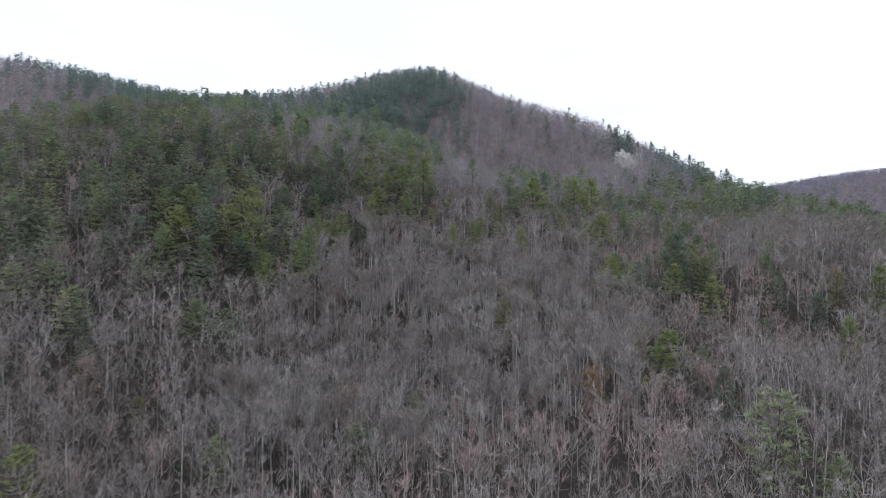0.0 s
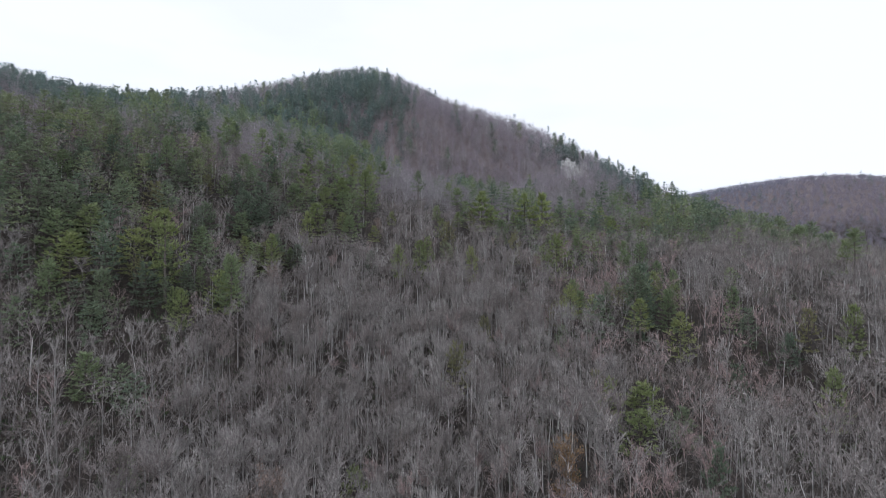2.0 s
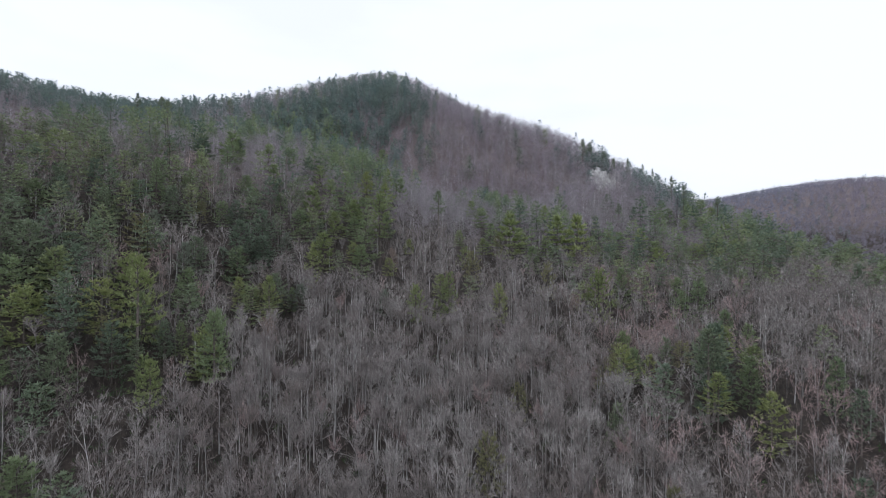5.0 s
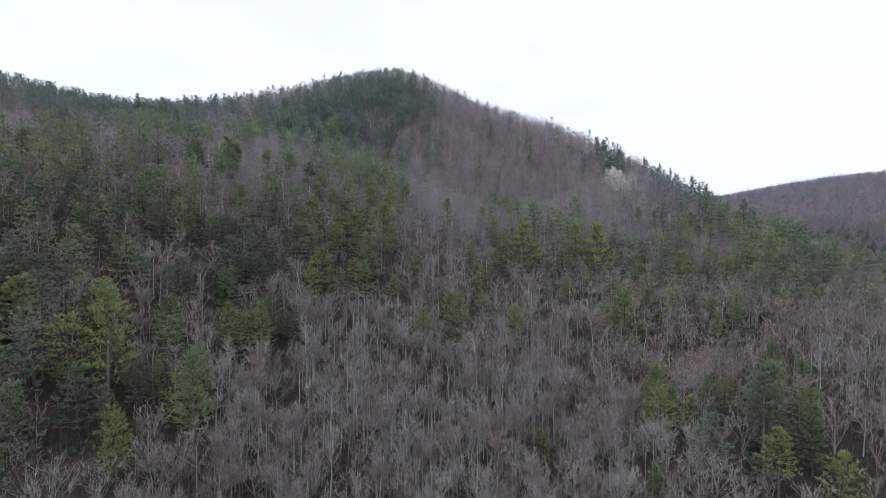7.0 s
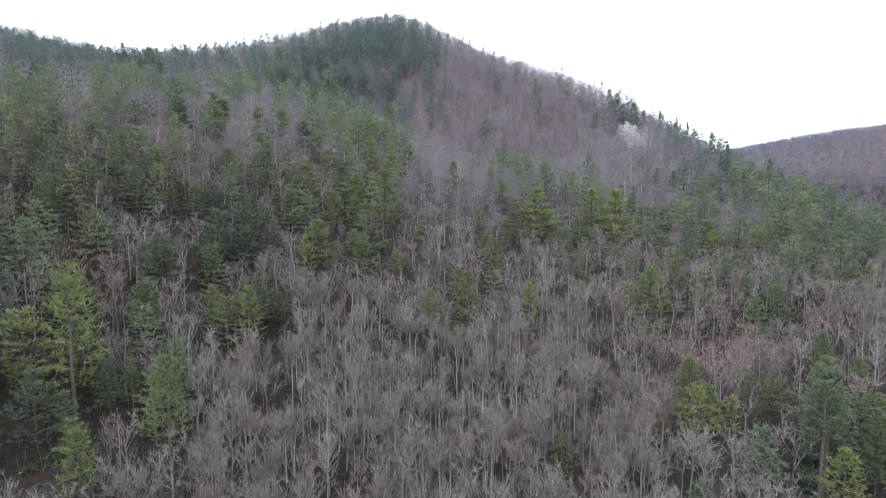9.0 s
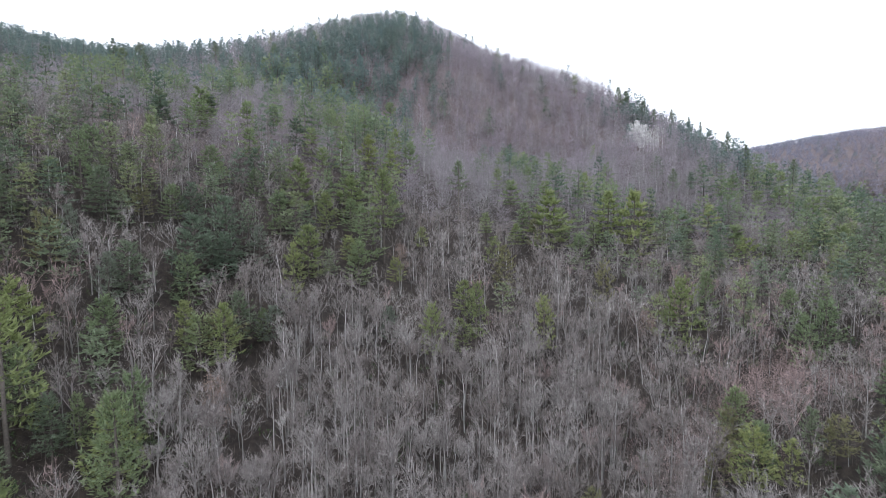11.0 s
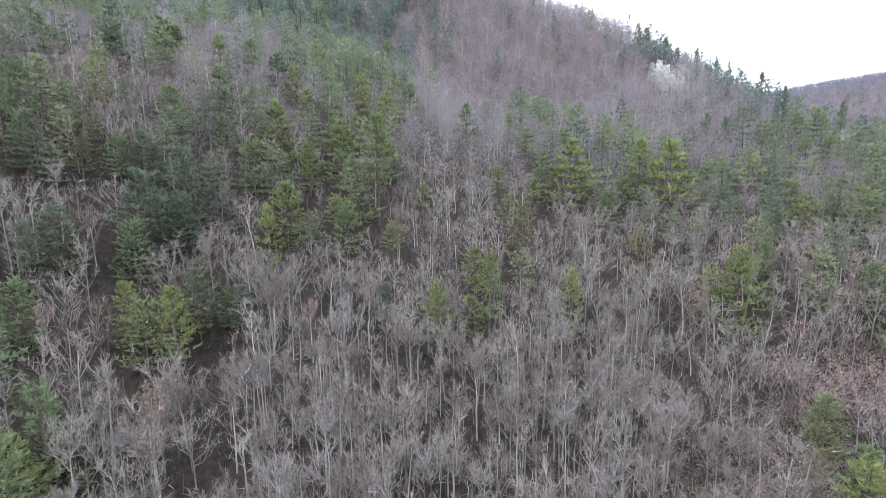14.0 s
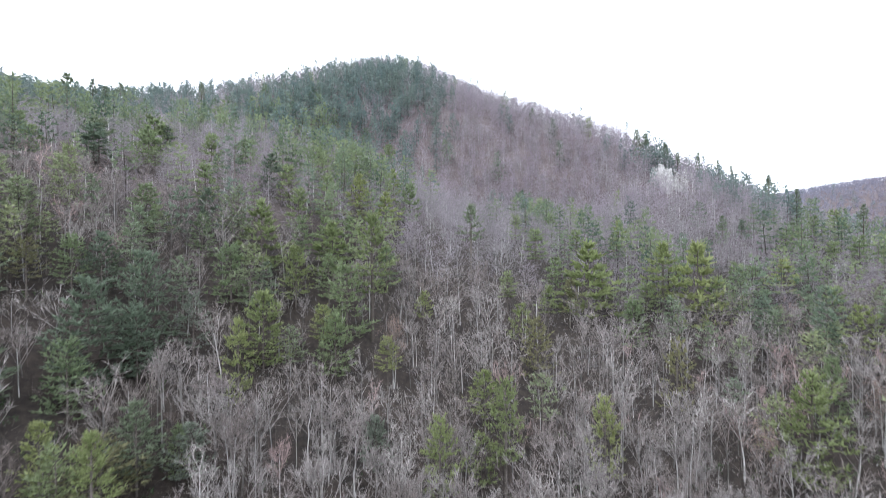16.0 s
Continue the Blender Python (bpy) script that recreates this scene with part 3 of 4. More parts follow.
GREEN_PINES_B = [
    (150, 202, 16.5, 7.0, 10.0), (84, 203, 13.3, 8.8, 7.1), (91, 206, 13.8, 10.1, 10.4), (-107, 210, 12.5, 7.1, 8.8), (-34, 214, 7.9, 5.7, 4.1), (89, 215, 12.3, 7.0, 7.4), (-51, 216, 13.3, 8.7, 9.1),
    (-88, 229, 11.1, 4.6, 6.5), (76, 229, 14.0, 10.3, 8.1), (-82, 231, 17.8, 10.4, 7.3), (-62, 235, 12.2, 6.6, 6.9), (-15, 238, 13.1, 8.6, 8.6), (-131, 241, 12.6, 7.2, 12.3), (-86, 243, 13.6, 9.6, 9.8),
    (-122, 246, 12.6, 7.4, 14.8), (-14, 247, 16.1, 14.9, 11.9), (-38, 248, 13.3, 9.0, 9.9), (133, 255, 14.1, 10.5, 10.1), (-19, 255, 12.3, 7.0, 6.9),
]
GREEN_PINES_C = [
    (-47, 256, 12.4, 6.9, 6.8), (-57, 257, 10.9, 4.5, 6.5), (165, 259, 14.2, 10.4, 12.0), (-78, 260, 13.0, 8.4, 7.8), (-61, 260, 12.3, 6.9, 9.4), (52, 261, 12.9, 8.0, 8.6), (131, 262, 13.3, 8.9, 12.3),
    (105, 266, 13.1, 8.5, 10.0), (-7, 267, 12.4, 7.2, 6.7), (23, 268, 11.3, 5.1, 5.8), (-28, 269, 12.7, 7.6, 6.7), (-96, 273, 11.5, 5.0, 8.3), (-23, 274, 12.8, 7.8, 8.0), (61, 275, 12.0, 6.3, 7.9),
    (-55, 279, 12.5, 7.0, 7.4), (-17, 279, 12.5, 7.2, 7.9), (83, 280, 13.0, 8.2, 9.4), (38, 280, 12.6, 7.4, 8.1), (51, 280, 12.6, 7.4, 8.1),
]
GREEN_PINES_D = [
    (168, 283, 14.9, 12.0, 14.8), (-106, 284, 11.1, 4.3, 5.7), (-32, 284, 13.0, 8.1, 8.4), (94, 289, 13.2, 8.6, 9.0), (100, 291, 12.3, 6.7, 7.9), (-76, 292, 12.7, 7.5, 11.3), (36, 296, 12.3, 6.8, 9.2),
    (157, 300, 14.6, 11.4, 13.1), (-27, 300, 13.3, 8.8, 9.2), (-39, 303, 13.0, 8.1, 8.9), (-80, 304, 13.8, 9.7, 13.9), (-64, 307, 13.4, 9.0, 8.5), (52, 308, 12.3, 6.8, 8.5), (175, 312, 13.7, 9.5, 12.6),
    (-2, 315, 13.7, 9.5, 8.6), (154, 316, 13.9, 9.9, 10.4), (145, 316, 12.8, 7.7, 9.5), (34, 319, 12.1, 6.2, 7.1), (-58, 322, 12.0, 6.1, 9.2),
]
GREEN_PINES_E = [
    (51, 338, 13.7, 9.5, 9.7), (174, 353, 17.4, 9.0, 12.1), (-39, 353, 14.0, 10.1, 11.1), (168, 357, 13.6, 9.1, 13.4), (190, 369, 13.5, 9.0, 11.8), (-31, 369, 14.3, 10.8, 11.8), (-53, 464, 13.5, 9.1, 14.5),
    (-17, 468, 15.6, 13.3, 16.3),
]
DARK_PINES_A = [
    (47, 91, 12.2, 6.6, 4.2), (52, 109, 11.6, 5.3, 5.5), (74, 126, 12.0, 6.5, 5.8), (90, 131, 11.8, 5.9, 5.4), (87, 141, 12.4, 6.9, 5.1),
    (45, 154, 12.0, 6.3, 5.8), (65, 155, 22.4, 6.2, 8.0), (68, 158, 21.1, 17.1, 10.4), (-69, 158, 14.2, 10.8, 9.2),
    (-62, 165, 12.9, 8.4, 8.4), (-57, 165, 11.1, 4.6, 4.6), (72, 165, 16.0, 14.1, 10.3), (-55, 174, 11.7, 6.1, 6.1), (66, 176, 12.3, 6.8, 4.8),
]
DARK_PINES_B = [
    (-93, 186, 15.3, 12.9, 14.2), (-101, 187, 13.9, 9.8, 9.8), (-86, 191, 12.5, 7.3, 11.2), (155, 195, 14.4, 10.8, 8.1), (144, 207, 13.7, 9.4, 8.2), (-38, 210, 12.4, 7.4, 8.1), (-62, 212, 12.8, 8.1, 9.6),
    (-89, 213, 13.1, 8.2, 9.8), (-107, 221, 12.6, 7.5, 10.5), (-52, 223, 16.4, 15.2, 12.8), (-46, 226, 12.7, 8.0, 8.8), (-100, 228, 13.2, 8.8, 9.0), (-76, 229, 12.8, 8.0, 9.2), (-48, 233, 16.4, 15.2, 12.5),
    (-58, 237, 12.6, 7.4, 7.6), (-77, 244, 12.4, 7.0, 6.4), (-50, 267, 12.5, 7.3, 6.9), (182, 267, 13.9, 9.7, 12.4), (15, 279, 20.6, 7.2, 7.2),
]
DARK_PINES_C = [
    (-86, 283, 12.5, 7.1, 12.7), (-88, 289, 12.6, 7.3, 11.0), (167, 299, 15.9, 13.9, 15.1), (-77, 306, 12.0, 6.1, 6.1), (-46, 309, 13.0, 8.1, 10.3), (121, 344, 14.8, 8.1, 7.6), (150, 344, 13.2, 8.7, 13.3),
    (179, 344, 23.0, 8.1, 8.1), (132, 349, 11.9, 5.9, 6.7), (180, 384, 21.7, 11.5, 7.7), (190, 420, 23.3, 10.6, 8.0), (-66, 438, 13.2, 8.4, 13.5), (-128, 463, 14.7, 11.4, 8.6), (-116, 320, 22.0, 9.0, 7.5),
    (201, 474, 21.0, 10.1, 5.8), (194, 477, 21.0, 10.1, 6.2), (-33, 482, 13.7, 9.9, 15.3), (185, 485, 21.1, 10.3, 5.9),
]
DARK_PINES_D = [
    (-126, 360, 25.0, 8.5, 9.0), (170, 500, 19.2, 12.7, 13.1), (179, 501, 14.1, 10.3, 9.1), (-146, 509, 23.6, 9.2, 8.0), (-206, 521, 23.9, 9.9, 12.3), (165, 521, 18.6, 17.2, 12.9),
    (159, 522, 19.8, 13.8, 11.2), (-230, 530, 26.0, 15.1, 10.9),
]
OLIVE_PINES_A = [
    (-58, 104, 11.0, 4.3, 4.3), (43, 126, 12.2, 6.5, 4.8), (97, 134, 12.4, 7.4, 6.1), (16, 143, 17.1, 9.2, 7.3), (27, 169, 12.2, 6.5, 5.9), (-66, 169, 11.0, 4.7, 4.7),
    (69, 174, 11.3, 4.7, 6.7), (49, 174, 11.7, 5.8, 4.5), (54, 180, 11.1, 4.3, 3.6), (56, 183, 11.7, 5.9, 6.1), (-40, 205, 12.1, 6.4, 10.7), (-78, 211, 12.9, 8.2, 9.1), (-68, 232, 11.6, 5.4, 6.4),
    (53, 241, 14.2, 10.6, 7.6), (26, 247, 14.6, 11.6, 8.4), (39, 269, 11.9, 6.1, 6.9),
]
GREY_GREEN_PINES_A = [
    (-75, 114, 11.2, 4.7, 5.9), (-63, 206, 12.7, 8.0, 6.5), (-31, 211, 11.6, 5.6, 7.0), (-75, 214, 13.0, 8.1, 5.5), (-6, 220, 11.7, 6.0, 6.0), (-40, 234, 12.4, 7.2, 6.9),
]

NEAR = (-42, 50, 98, 220)
# crowns of two finenesses and five tones, each 9 m high and 8 m wide, and one trunk
TONES = {
    "yellow_green": ([(0.0, (0.225, 0.270, 0.130)), (0.5, (0.268, 0.310, 0.140)), (1.0, (0.305, 0.335, 0.150))], "broad pine with layered yellow-green boughs"),
    "green": ([(0.0, (0.198, 0.252, 0.150)), (0.5, (0.240, 0.295, 0.165)), (1.0, (0.280, 0.320, 0.165))], "green pine with layered boughs among bare trees"),
    "dark": ([(0.0, (0.155, 0.200, 0.148)), (0.5, (0.187, 0.232, 0.162)), (1.0, (0.212, 0.252, 0.165))], "dark green pine with dense drooping boughs"),
    "olive": ([(0.0, (0.205, 0.205, 0.120)), (1.0, (0.255, 0.250, 0.135))], "thin olive-green pine half hidden by bare trees"),
    "grey_green": ([(0.0, (0.190, 0.220, 0.175)), (1.0, (0.225, 0.255, 0.200))], "pale grey-green pine with feathery boughs"),
}
CROWNS = {}
for tone, (stops, _) in TONES.items():
    needles = grown(tone + "_needles", stops, True, 0.6, 1.6, leaf=0.5, light=(0.75, 1.35), each=(0.75, 1.3))
    for fine in (True, False):
        CROWNS[tone, fine] = []
        for k in range(3 if fine else 2):
            shape = pine_crown(9.0, 4.0, 0.82 if fine else 1.2, (7, 8, 6)[k], 13 if fine else 9, 4 if fine else 3, 0.62 if fine else 0.95, 0.17 if fine else 0.22, thin=0.3 if tone == "olive" else 0.1, taper=0.62 if fine else 0.85)
            CROWNS[tone, fine].append(whole("crown", shape, [pbark_1, needles]))
stem = Shape()
stem.chain(np.array([[0, 0, 0], [0.04, 0.02, 0.35], [-0.03, 0.03, 0.7], [0, 0, 1.0]]) * (1, 1, 10), [0.2, 0.17, 0.12, 0.03], 6, 0)
PINE_TRUNK = whole("trunk", stem.done(), [pbark_1])
single_pines = []


def pine(x, y, height, crown, width, tone):
    """One pine: trunk and crown at their own sizes."""
    single_pines.append((x, y, width, min(max((10 - height + 0.8 * crown) / 0.4, 2), 7)))
    e = new("pine_tree")
    e.empty_display_size = 0.5
    e.matrix_world = pose(x, y, float(land(x, y)) - 0.25, 0, 0, rnd.uniform(0, 360))
    kinds = CROWNS[tone, y < 262]
    t, c = new("trunk", PINE_TRUNK), new("crown", kinds[rnd.randint(len(kinds))])
    t.parent = c.parent = e
    girth = height / 13
    t.scale = (girth, girth, height * 0.97 / 10)
    deep, full = min(crown * 1.3, height - 0.8), (1.28 if tone == "yellow_green" else 1.15) if y < 330 else 0.9
    c.scale = (width * full / 8, width * full / 8, deep * 1.04 / 9)
    c.location = (0, 0, height - deep)
    return tagged(e, TONES[tone][1], "pine", "pines on the slope")


for tone, rows in (("yellow_green", YELLOW_GREEN_PINES_A + YELLOW_GREEN_PINES_B + YELLOW_GREEN_PINES_C), ("green", GREEN_PINES_A + GREEN_PINES_B + GREEN_PINES_C + GREEN_PINES_D + GREEN_PINES_E), ("dark", DARK_PINES_A + DARK_PINES_B + DARK_PINES_C + DARK_PINES_D), ("olive", OLIVE_PINES_A), ("grey_green", GREY_GREEN_PINES_A)):
    for row in rows:
        pine(*row, tone)

near = sow(*NEAR, 4.0)


def off_pines(p, share=1.0):
    """The places that do not crowd a single pine or close it off on its valley side."""
    free = np.ones(len(p), bool)
    for a, b, w, strip in single_pines:
        dx, dy = np.abs(p[:, 0] - a * (1 + np.minimum(p[:, 1] - b, 0) / 400)), p[:, 1] - b
        free &= ~((dx < 0.42 * w) & (dy > -0.45 * w - share * strip) & (dy < 0.4 * w))
    return p[free]


near = off_pines(near)
slim = [split(bare_tree(16.5, rnd.uniform(0.48, 0.62), 0.19, 12, 5, 5, 5, 1.1), [bark_1, twig_1]) for _ in range(8)]
slim_red = [[a, b.copy()] for a, b in slim[:3]]
for _, b in slim_red:
    b.materials[0] = red_1
broad = [split(bare_tree(15, rnd.uniform(0.3, 0.44), 0.26, 11, 7, 5, 4, 1.05, fan=True), [bark_1, twig_1]) for _ in range(6)]
for x, y in near:
    u = rnd.uniform()
    share = float(pine_share(x, y))
    turn, size = rnd.uniform(0, 360), rnd.uniform(0.56, 0.96)
    red = float(red_share(x, y))
    if u < share * 0.7 - 0.08:
        crown = rnd.uniform(5.5, 9.0)
        pine(x, y, crown + rnd.uniform(4, 6), crown, crown * rnd.uniform(0.65, 0.9), ("green", "olive", "dark")[rnd.randint(3)])
    elif u > 0.945 - 0.65 * red:
        plant("maple_tree", slim_red[rnd.randint(3)], x, y, turn, size * (0.85 - 0.3 * red), "leafless slender tree with reddish budding twigs", "tree", "reddish trees", rnd.uniform(-3, 3))
    elif u > 0.52:
        plant("oak_tree", broad[rnd.randint(6)], x, y, turn, size, "leafless grey tree with a broad branching crown", "tree", "broad bare trees", rnd.uniform(-3, 3))
    else:
        plant("bare_tree", slim[rnd.randint(8)], x, y, turn, size, "tall leafless tree with a slim pale grey trunk", "tree", "slender bare trees", rnd.uniform(-3, 3))

# trees that keep withered leaves
rust = split(leafy_tree(13, 0.3, 0.2, 12, 5, 3, 1900, 0.2), [pbark_1, twig_1, orange_1])
dun = split(leafy_tree(13, 0.3, 0.2, 12, 5, 3, 1300, 0.15), [bark_1, twig_1, brown_1])
plant("beech_tree", rust, 28, 101, 20, 1.0, "small tree with withered orange leaves", "tree", "")
for x, y, s in ((-18, 104, 1.2), (-69, 105, 1.1), (-34, 183, 1.1), (78, 220, 1), (56, 218, 1), (-4, 239, 1)):
    plant("beech_tree", dun, x, y, s * 300, s, "bare-limbed tree with withered brown leaves", "tree", "brown-leaved trees")

# dead trees: leaning snags and fallen trunks
snag = split(bare_tree(15, 0.45, 0.09, 7, 1, 0, 0, 1.1), [bark_1, bark_1])
for x, y, turn, tilt, size in ((-50, 186, 20, 16, 1.0), (-23, 188, 200, 5, 1.15), (-37, 200, 80, -11, 0.9), (53, 80, 10, -7, 0.9), (24, 190, 130, 9, 0.9), (6, 178, 300, -6, 1.0),
                               (-12, 140, 40, 8, 1.0), (38, 150, 250, -12, 0.9), (-60, 200, 150, -8, 1.0)):
    plant("dead_tree", snag, x, y, turn, size, "dead leaning tree with a bleached broken trunk", "dead tree", "dead trees", tilt)


def fallen_log(x, y, turn, length):
    s = Shape()
    f = np.linspace(-0.5, 0.5, 7)
    a = radians(turn)
    px, py = x + f * length * math.cos(a), y + f * length * math.sin(a)
    s.chain(np.column_stack([px, py, land(px, py) + 0.18]), 0.24 - 0.14 * (f + 0.5), 6, 0)
    stub = rnd.uniform(-0.2, 0.45, 5)
    bx, by = x + stub * length * math.cos(a), y + stub * length * math.sin(a)
    base = np.column_stack([bx, by, land(bx, by) + 0.2])
    s.spikes(base, base + rnd.normal(0, 0.7, (5, 3)) + (0, 0, 1.1), 0.06, 0)
    v, t, m = s.done()
    return tagged(new("fallen_log", mesh_from("fallen_log", v, t, [bark_1], m)), "bleached fallen trunk lying on the leaf litter", "log", "fallen trunks")


for row in ((52, 188, 20, 7), (72, 198, 140, 7), (74, 195, 60, 5)):
    fallen_log(*row)

# ---- the rest of the woods ----


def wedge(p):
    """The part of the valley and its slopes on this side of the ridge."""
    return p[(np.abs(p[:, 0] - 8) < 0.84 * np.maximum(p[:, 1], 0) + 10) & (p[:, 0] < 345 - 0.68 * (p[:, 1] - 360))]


def clear_of_near(p):
    inner = (p[:, 0] > NEAR[0]) & (p[:, 0] < NEAR[1]) & (p[:, 1] > NEAR[2]) & (p[:, 1] < NEAR[3])
    return off_pines(p[~inner])


def spots(p, lo, hi):
    return np.column_stack([p, rnd.uniform(lo, hi, len(p)), rnd.uniform(0, 1, len(p))])


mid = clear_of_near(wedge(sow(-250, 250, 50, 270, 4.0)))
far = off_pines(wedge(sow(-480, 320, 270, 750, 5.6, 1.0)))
u_mid, u_far = rnd.uniform(0, 1, len(mid)), rnd.uniform(0, 1, len(far))
is_mid, is_far = u_mid < pine_share(*mid.T), u_far < pine_share(*far.T)
is_red = u_mid > 0.94 - 0.72 * red_share(*mid.T)
bare_b = [bare_tree(15, rnd.uniform(0.26, 0.46), rnd.uniform(0.18, 0.23), 9, 5, 3, 2, 1.0, sides=3, fan=k % 3 > 0, bent=False, fine=0.032) for k in range(8)]
pine_b = [pine_tree(16.5, c, w, 1.4, 6, 7, 3, 0.88, sides=3, open_=0.12, slim=0.21) for c, w in ((0.42, 4.0), (0.34, 3.7), (0.46, 4.4))]
bare_c = [brush_tree(17, rnd.uniform(0.02, 0.15), rnd.uniform(6.0, 8.0), 54, 0.105) for _ in range(6)]
bare_m = [brush_tree(16, rnd.uniform(0.15, 0.3), rnd.uniform(6.0, 8.0), 100, 0.068, 0.13) for _ in range(6)]
pine_m = [pine_tree(18, 0.36, w, 1.7, 5, 5, 2, 1.15, sides=3, open_=0.05, slim=0.26) for w in (3.5, 4.0, 4.5)]
pine_c = [pine_tree(19, 0.16, w, 1.9, 5, 4, 1, 1.7, sides=3, open_=0.05, slim=0.3) for w in (3.7, 4.3, 4.9)]
woods("leafless_woods", bare_b, spots(mid[~is_mid & ~is_red], 0.56, 0.95), [bark_n, twig_n], "leafless grey trees crowding the near slope", "trees")
woods("reddish_woods", bare_b, spots(mid[~is_mid & is_red], 0.5, 0.9), [bark_n, red_n], "leafless trees with reddish budding twigs", "trees")
woods("pine_woods", pine_b, spots(mid[is_mid], 0.7, 1.2), [pbark_n, needle_n], "green pines mixed into the near slope", "pines")
hill = (rnd.uniform(0, 1, len(far)) < 1.3 * np.exp(-((far[:, 0] + 20) ** 2 / 110 ** 2 + (far[:, 1] - 570) ** 2 / 150 ** 2))) | (far[:, 0] < -120) | (far[:, 0] > 140)
close = far[:, 1] < 375
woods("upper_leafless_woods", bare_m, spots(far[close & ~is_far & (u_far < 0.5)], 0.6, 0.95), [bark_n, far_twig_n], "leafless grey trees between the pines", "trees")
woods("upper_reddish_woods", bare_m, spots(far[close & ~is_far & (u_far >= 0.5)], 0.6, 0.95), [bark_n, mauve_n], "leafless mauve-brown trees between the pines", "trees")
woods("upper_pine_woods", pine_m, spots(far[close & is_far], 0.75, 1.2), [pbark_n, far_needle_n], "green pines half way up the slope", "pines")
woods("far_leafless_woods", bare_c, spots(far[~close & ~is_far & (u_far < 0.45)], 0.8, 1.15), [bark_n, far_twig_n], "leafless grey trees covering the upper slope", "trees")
woods("far_reddish_woods", bare_c, spots(far[~close & ~is_far & (u_far >= 0.45)], 0.75, 1.15), [bark_n, hazed_mauve_n], "leafless mauve-brown trees on the upper slope", "trees")
woods("far_pine_woods", pine_c, spots(far[~close & is_far & ~hill], 0.75, 1.2), [pbark_n, far_needle_n], "green pines on the upper slope and ridge", "pines")
woods("summit_pine_woods", pine_c, spots(far[~close & is_far & hill], 0.75, 1.15), [pbark_n, hazed_needle_n], "dark green pines below the rounded summit and along the ridge", "pines")

dist = sow(470, 1350, 600, 1450, 7.6, 1.2)
dist = dist[(dist[:, 1] > 0.84 * dist[:, 0]) & (dist[:, 1] < 2.6 * dist[:, 0])]
bare_d = [brush_tree(12, 0.0, 9.5, 26, 0.46, 0.2) for _ in range(5)]
pine_d = [pine_tree(15, 0.2, 4.0, 3.0, 4, 2, 1, 2.4, sides=3, open_=0.0) for _ in range(2)]
ud = rnd.uniform(0, 1, len(dist))
beyond = dist[:, 1] > 1.32 * dist[:, 0] + rnd.normal(0, 60, len(dist))
woods("distant_leafless_woods", bare_d, spots(dist[(ud > 0.04) & beyond], 0.7, 1.15), [haze_violet_n, haze_violet_n], "leafless grey woods on the distant hill, tinted violet with haze", "trees")
woods("distant_reddish_woods", bare_d, spots(dist[(ud > 0.04) & ~beyond], 0.7, 1.15), [haze_violet_n, haze_dusk_n], "leafless mauve woods on the distant hill, tinted with haze", "trees")
woods("distant_pine_woods", pine_d, spots(dist[ud <= 0.04], 0.7, 1.1), [pbark_n, hazed_needle_n], "scattered dark pines on the distant hill", "pines")

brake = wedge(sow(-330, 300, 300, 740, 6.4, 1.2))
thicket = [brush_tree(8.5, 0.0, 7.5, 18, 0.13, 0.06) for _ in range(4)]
woods("far_thickets", thicket, spots(brake, 0.6, 1.2), [hazed_mauve_n, hazed_mauve_n], "low leafless thickets under the trees of the upper slope", "undergrowth", 0.5)

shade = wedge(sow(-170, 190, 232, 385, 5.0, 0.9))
small = [brush_tree(6.5, 0.0, 6.5, 26, 0.062, 0.05) for _ in range(5)]
woods("slope_thickets", small, spots(shade, 0.5, 1.25), [pbark_n, far_twig_n], "leafless saplings and brush under the trees of the middle slope", "undergrowth", 0.3)

crest = sow(30, 230, 420, 660, 5.2, 1.0)
crest = crest[crest[:, 0] < 285 - 0.4 * (crest[:, 1] - 420)]
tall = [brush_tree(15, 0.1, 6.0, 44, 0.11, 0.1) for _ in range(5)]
woods("crest_thickets", tall, spots(crest, 0.6, 1.1), [hazed_mauve_n, hazed_mauve_n], "dense young leafless growth on the crest", "undergrowth", 0.5)

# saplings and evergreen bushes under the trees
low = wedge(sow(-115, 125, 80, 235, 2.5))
ul = rnd.uniform(0, 1, len(low))
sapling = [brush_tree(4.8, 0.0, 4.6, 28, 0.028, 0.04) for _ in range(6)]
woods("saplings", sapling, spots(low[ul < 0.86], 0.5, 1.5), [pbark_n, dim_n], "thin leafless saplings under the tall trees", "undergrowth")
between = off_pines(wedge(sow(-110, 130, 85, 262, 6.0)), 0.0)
between = between[(between[:, 0] < -25) | (rnd.uniform(0, 1, len(between)) < 0.7)]
young = [bare_tree(9.5, rnd.uniform(0.12, 0.3), 0.24, 7, 4, 3, 3, 0.75, sides=3, fan=k % 2 == 0, bent=False, fine=0.02) for k in range(6)]
woods("young_leafless_trees", young, spots(between, 0.5, 0.95), [bark_n, twig_n], "young leafless trees between the tall ones", "trees")
poles = [bare_tree(16.5, rnd.uniform(0.5, 0.64), 0.18, 9, 4, 3, 3, 1.15, sides=4, bent=False, fine=0.028) for _ in range(5)]
woods("slender_woods", poles, spots(off_pines(sow(*NEAR, 6.2, 0.9)), 0.6, 0.95), [bark_n, twig_n], "slender pale-trunked leafless trees between the others", "trees")
bush = [shrub(2.1, 5, 6) for _ in range(4)]
woods("laurel_bushes", bush, spots(low[ul > 0.87 - 0.5 * np.exp(-(((low[:, 0] + 90) / 50) ** 2 + ((low[:, 1] - 150) / 50) ** 2))], 0.6, 1.3), [bark_n, laurel_n], "low evergreen bushes on the forest floor", "undergrowth", 0.1)

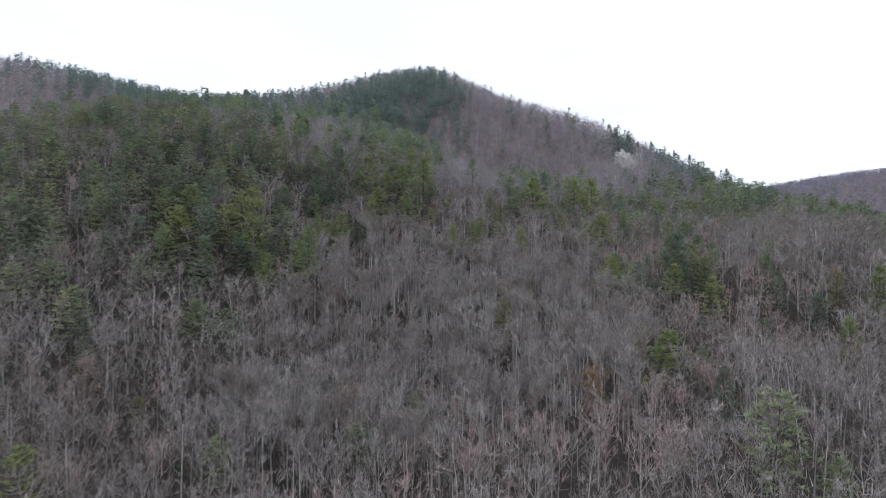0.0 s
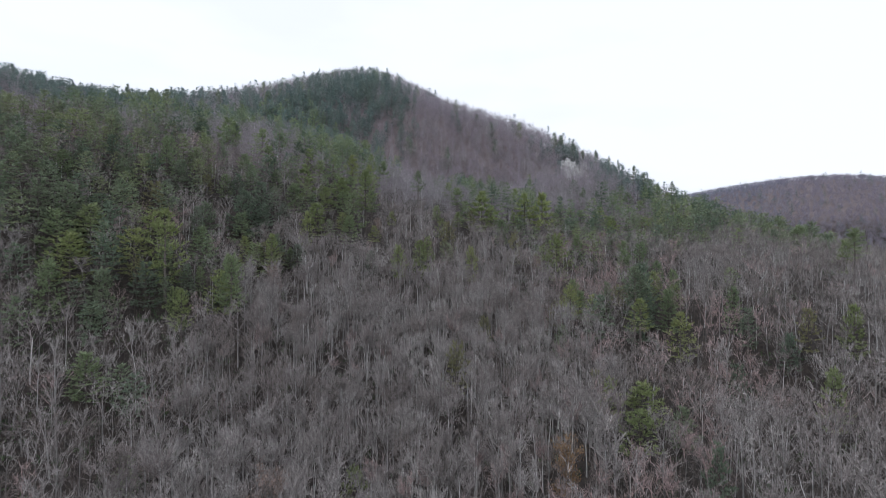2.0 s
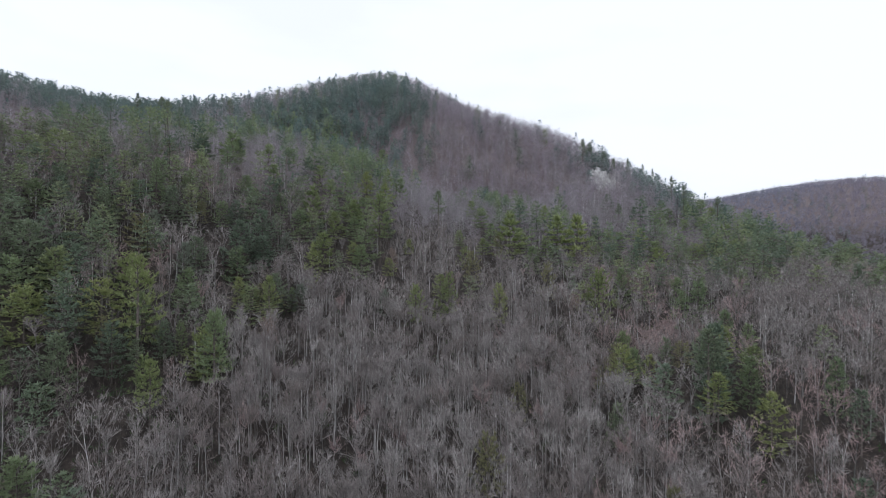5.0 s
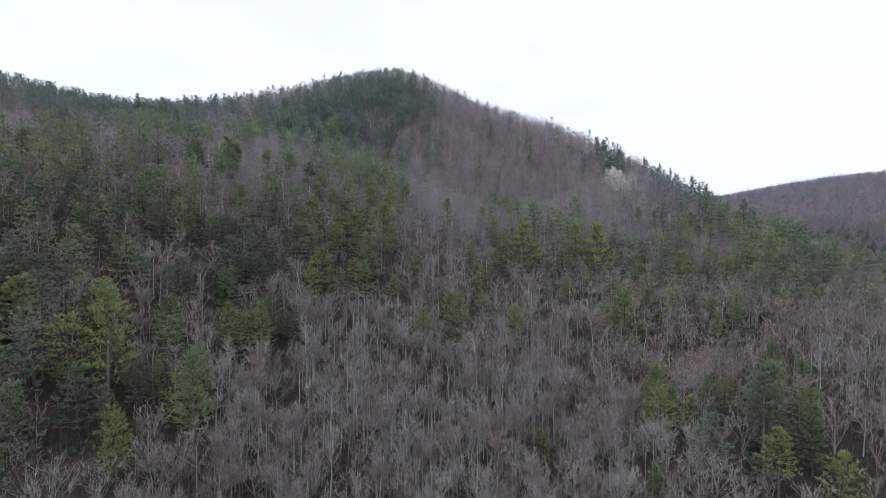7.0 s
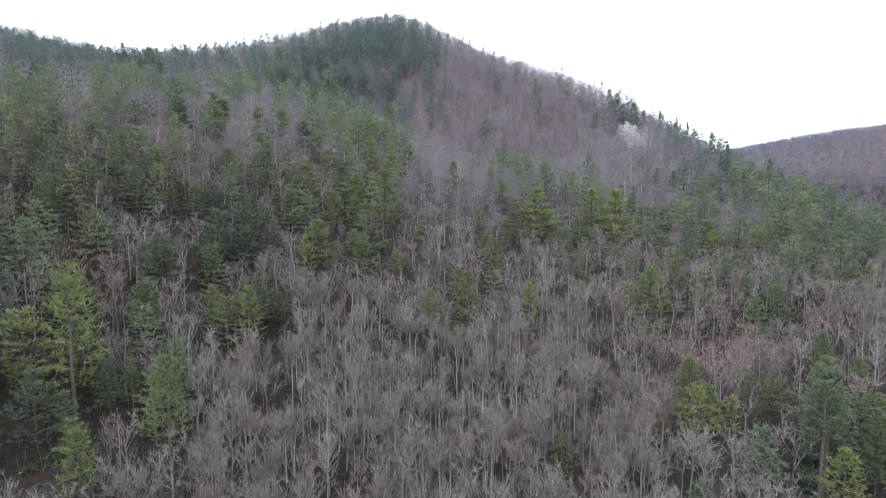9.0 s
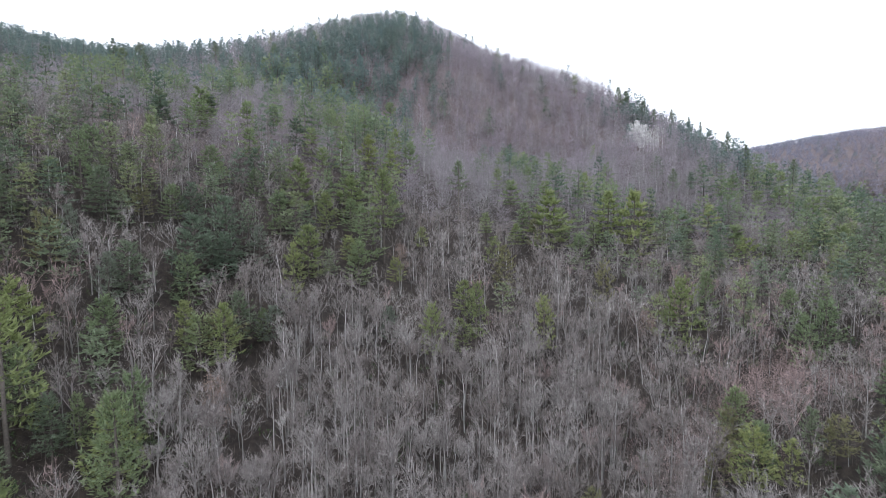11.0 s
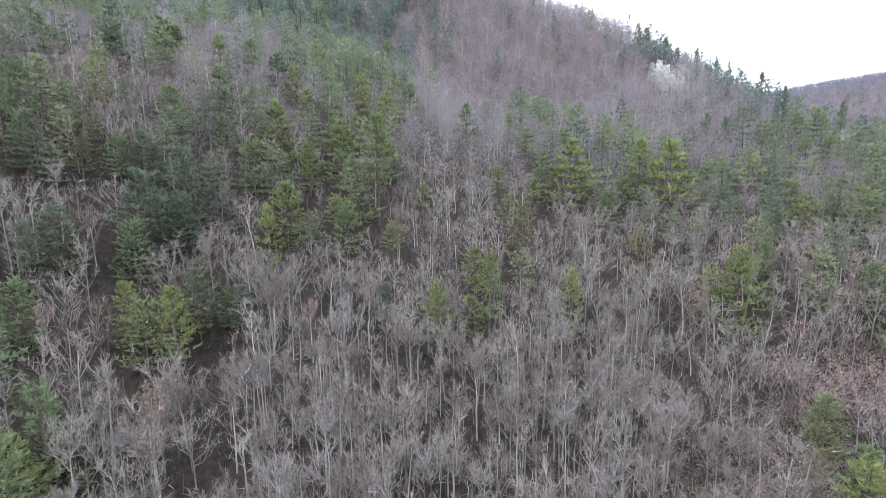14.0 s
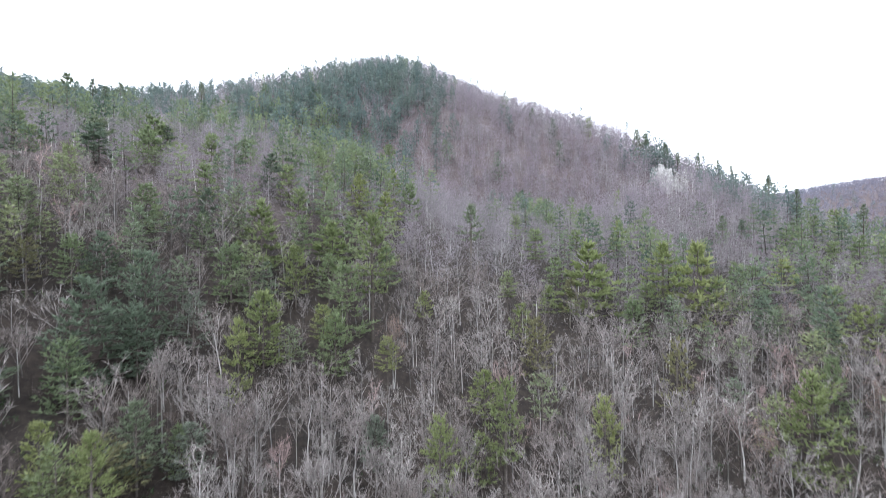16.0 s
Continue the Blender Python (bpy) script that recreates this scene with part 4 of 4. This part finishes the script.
scrub = np.concatenate([np.column_stack([a + rnd.normal(0, w * 1.5, 620), b + rnd.normal(0, h * 1.4, 620)]) for a, b, w, h in OPEN[:3]])
twiggy = [brush_tree(2.4, 0.0, 3.0, 18, 0.045, 0.02) for _ in range(4)]
woods("red_scrub", twiggy, spots(scrub, 0.5, 1.2), [red_n, red_n], "low reddish scrub in small clearings", "undergrowth", 0.1)

# ---- pale rocks ----


def boulder(size, seed):
    """A blocky weathered rock with broken faces."""
    bm = bmesh.new()
    bmesh.ops.create_cube(bm, size=2.0)
    bmesh.ops.subdivide_edges(bm, edges=bm.edges[:], cuts=4, use_grid_fill=True)
    for v in bm.verts:
        c = v.co.copy()
        c *= 1 - 0.12 * (c.length - 1)
        c += Vector(noise.noise_vector(c * 1.1 + Vector((seed * 7.3, 0, 0)))) * 0.32 + Vector(noise.noise_vector(c * 3.3 + Vector((0, seed, 0)))) * 0.12
        c *= 1 - 0.15 * max(0.0, c.z)
        v.co = Vector((c.x * size[0], c.y * size[1], c.z * size[2]))
    me = bpy.data.meshes.new("rock")
    bm.to_mesh(me)
    bm.free()
    me.materials.append(stone_mat)
    return me


def outcrop(name, x, y, rocks, label):
    e = new(name)
    e.location = (x, y, float(land(x, y)))
    for k, (dx, dy, up, sx, sy, sz) in enumerate(rocks):
        o = new("rock", boulder((sx, sy, sz), k + x))
        o.parent = e
        o.location = (dx, dy, float(land(x + dx, y + dy)) - e.location.z + up)
        o.rotation_euler = (rnd.normal(0, 0.08), rnd.normal(0, 0.08), rnd.normal(0, 0.3))
    return tagged(e, label, "rock")


cliff = [(dx, dy + rnd.uniform(-0.8, 0.8), sz * 0.55, rnd.uniform(1.7, 2.6), rnd.uniform(1.3, 2.0), sz)
         for dy, row in ((3, (4.6, 6.0, 4.8)), (-1, (3.8, 5.2, 4.8, 3.4)), (-6, (3.0, 3.6, 3.0)), (-11, (2.4, 2.8, 1.8)), (-16, (1.5, 2.0)))
         for dx, sz in zip(np.linspace(-4.6, 4.6, len(row)), np.array(row) * 1.42)]
outcrop("rock_outcrop", 157, 475, cliff, "pale limestone cliff showing among bare trees")
outcrop("summit_rocks", -1, 603, [(0, 0, 0.6, 2.6, 2, 1.8), (4, 1, 0.4, 1.8, 1.5, 1.4), (-3.5, -1, 0.3, 1.6, 1.4, 1.2)], "pale rocks showing below the summit")
outcrop("summit_rocks", 24, 592, [(0, 0, 0.5, 2, 1.6, 1.5), (2.5, -1, 0.3, 1.4, 1.2, 1.1)], "pale rocks showing below the summit")
white = [split(bare_tree(14, 0.4, 0.13, 9, 4, 2, 3, 1.5), [pale_1, pale_1]) for _ in range(2)]
for k in range(24):
    plant("birch_tree", white[k % 2], 148 + 0.72 * k + rnd.uniform(-1, 1), 458 + rnd.uniform(-12, 9), 40 * k, rnd.uniform(0.7, 1.05), "white-barked leafless tree below the pale cliff", "tree", "white trees by the cliff")
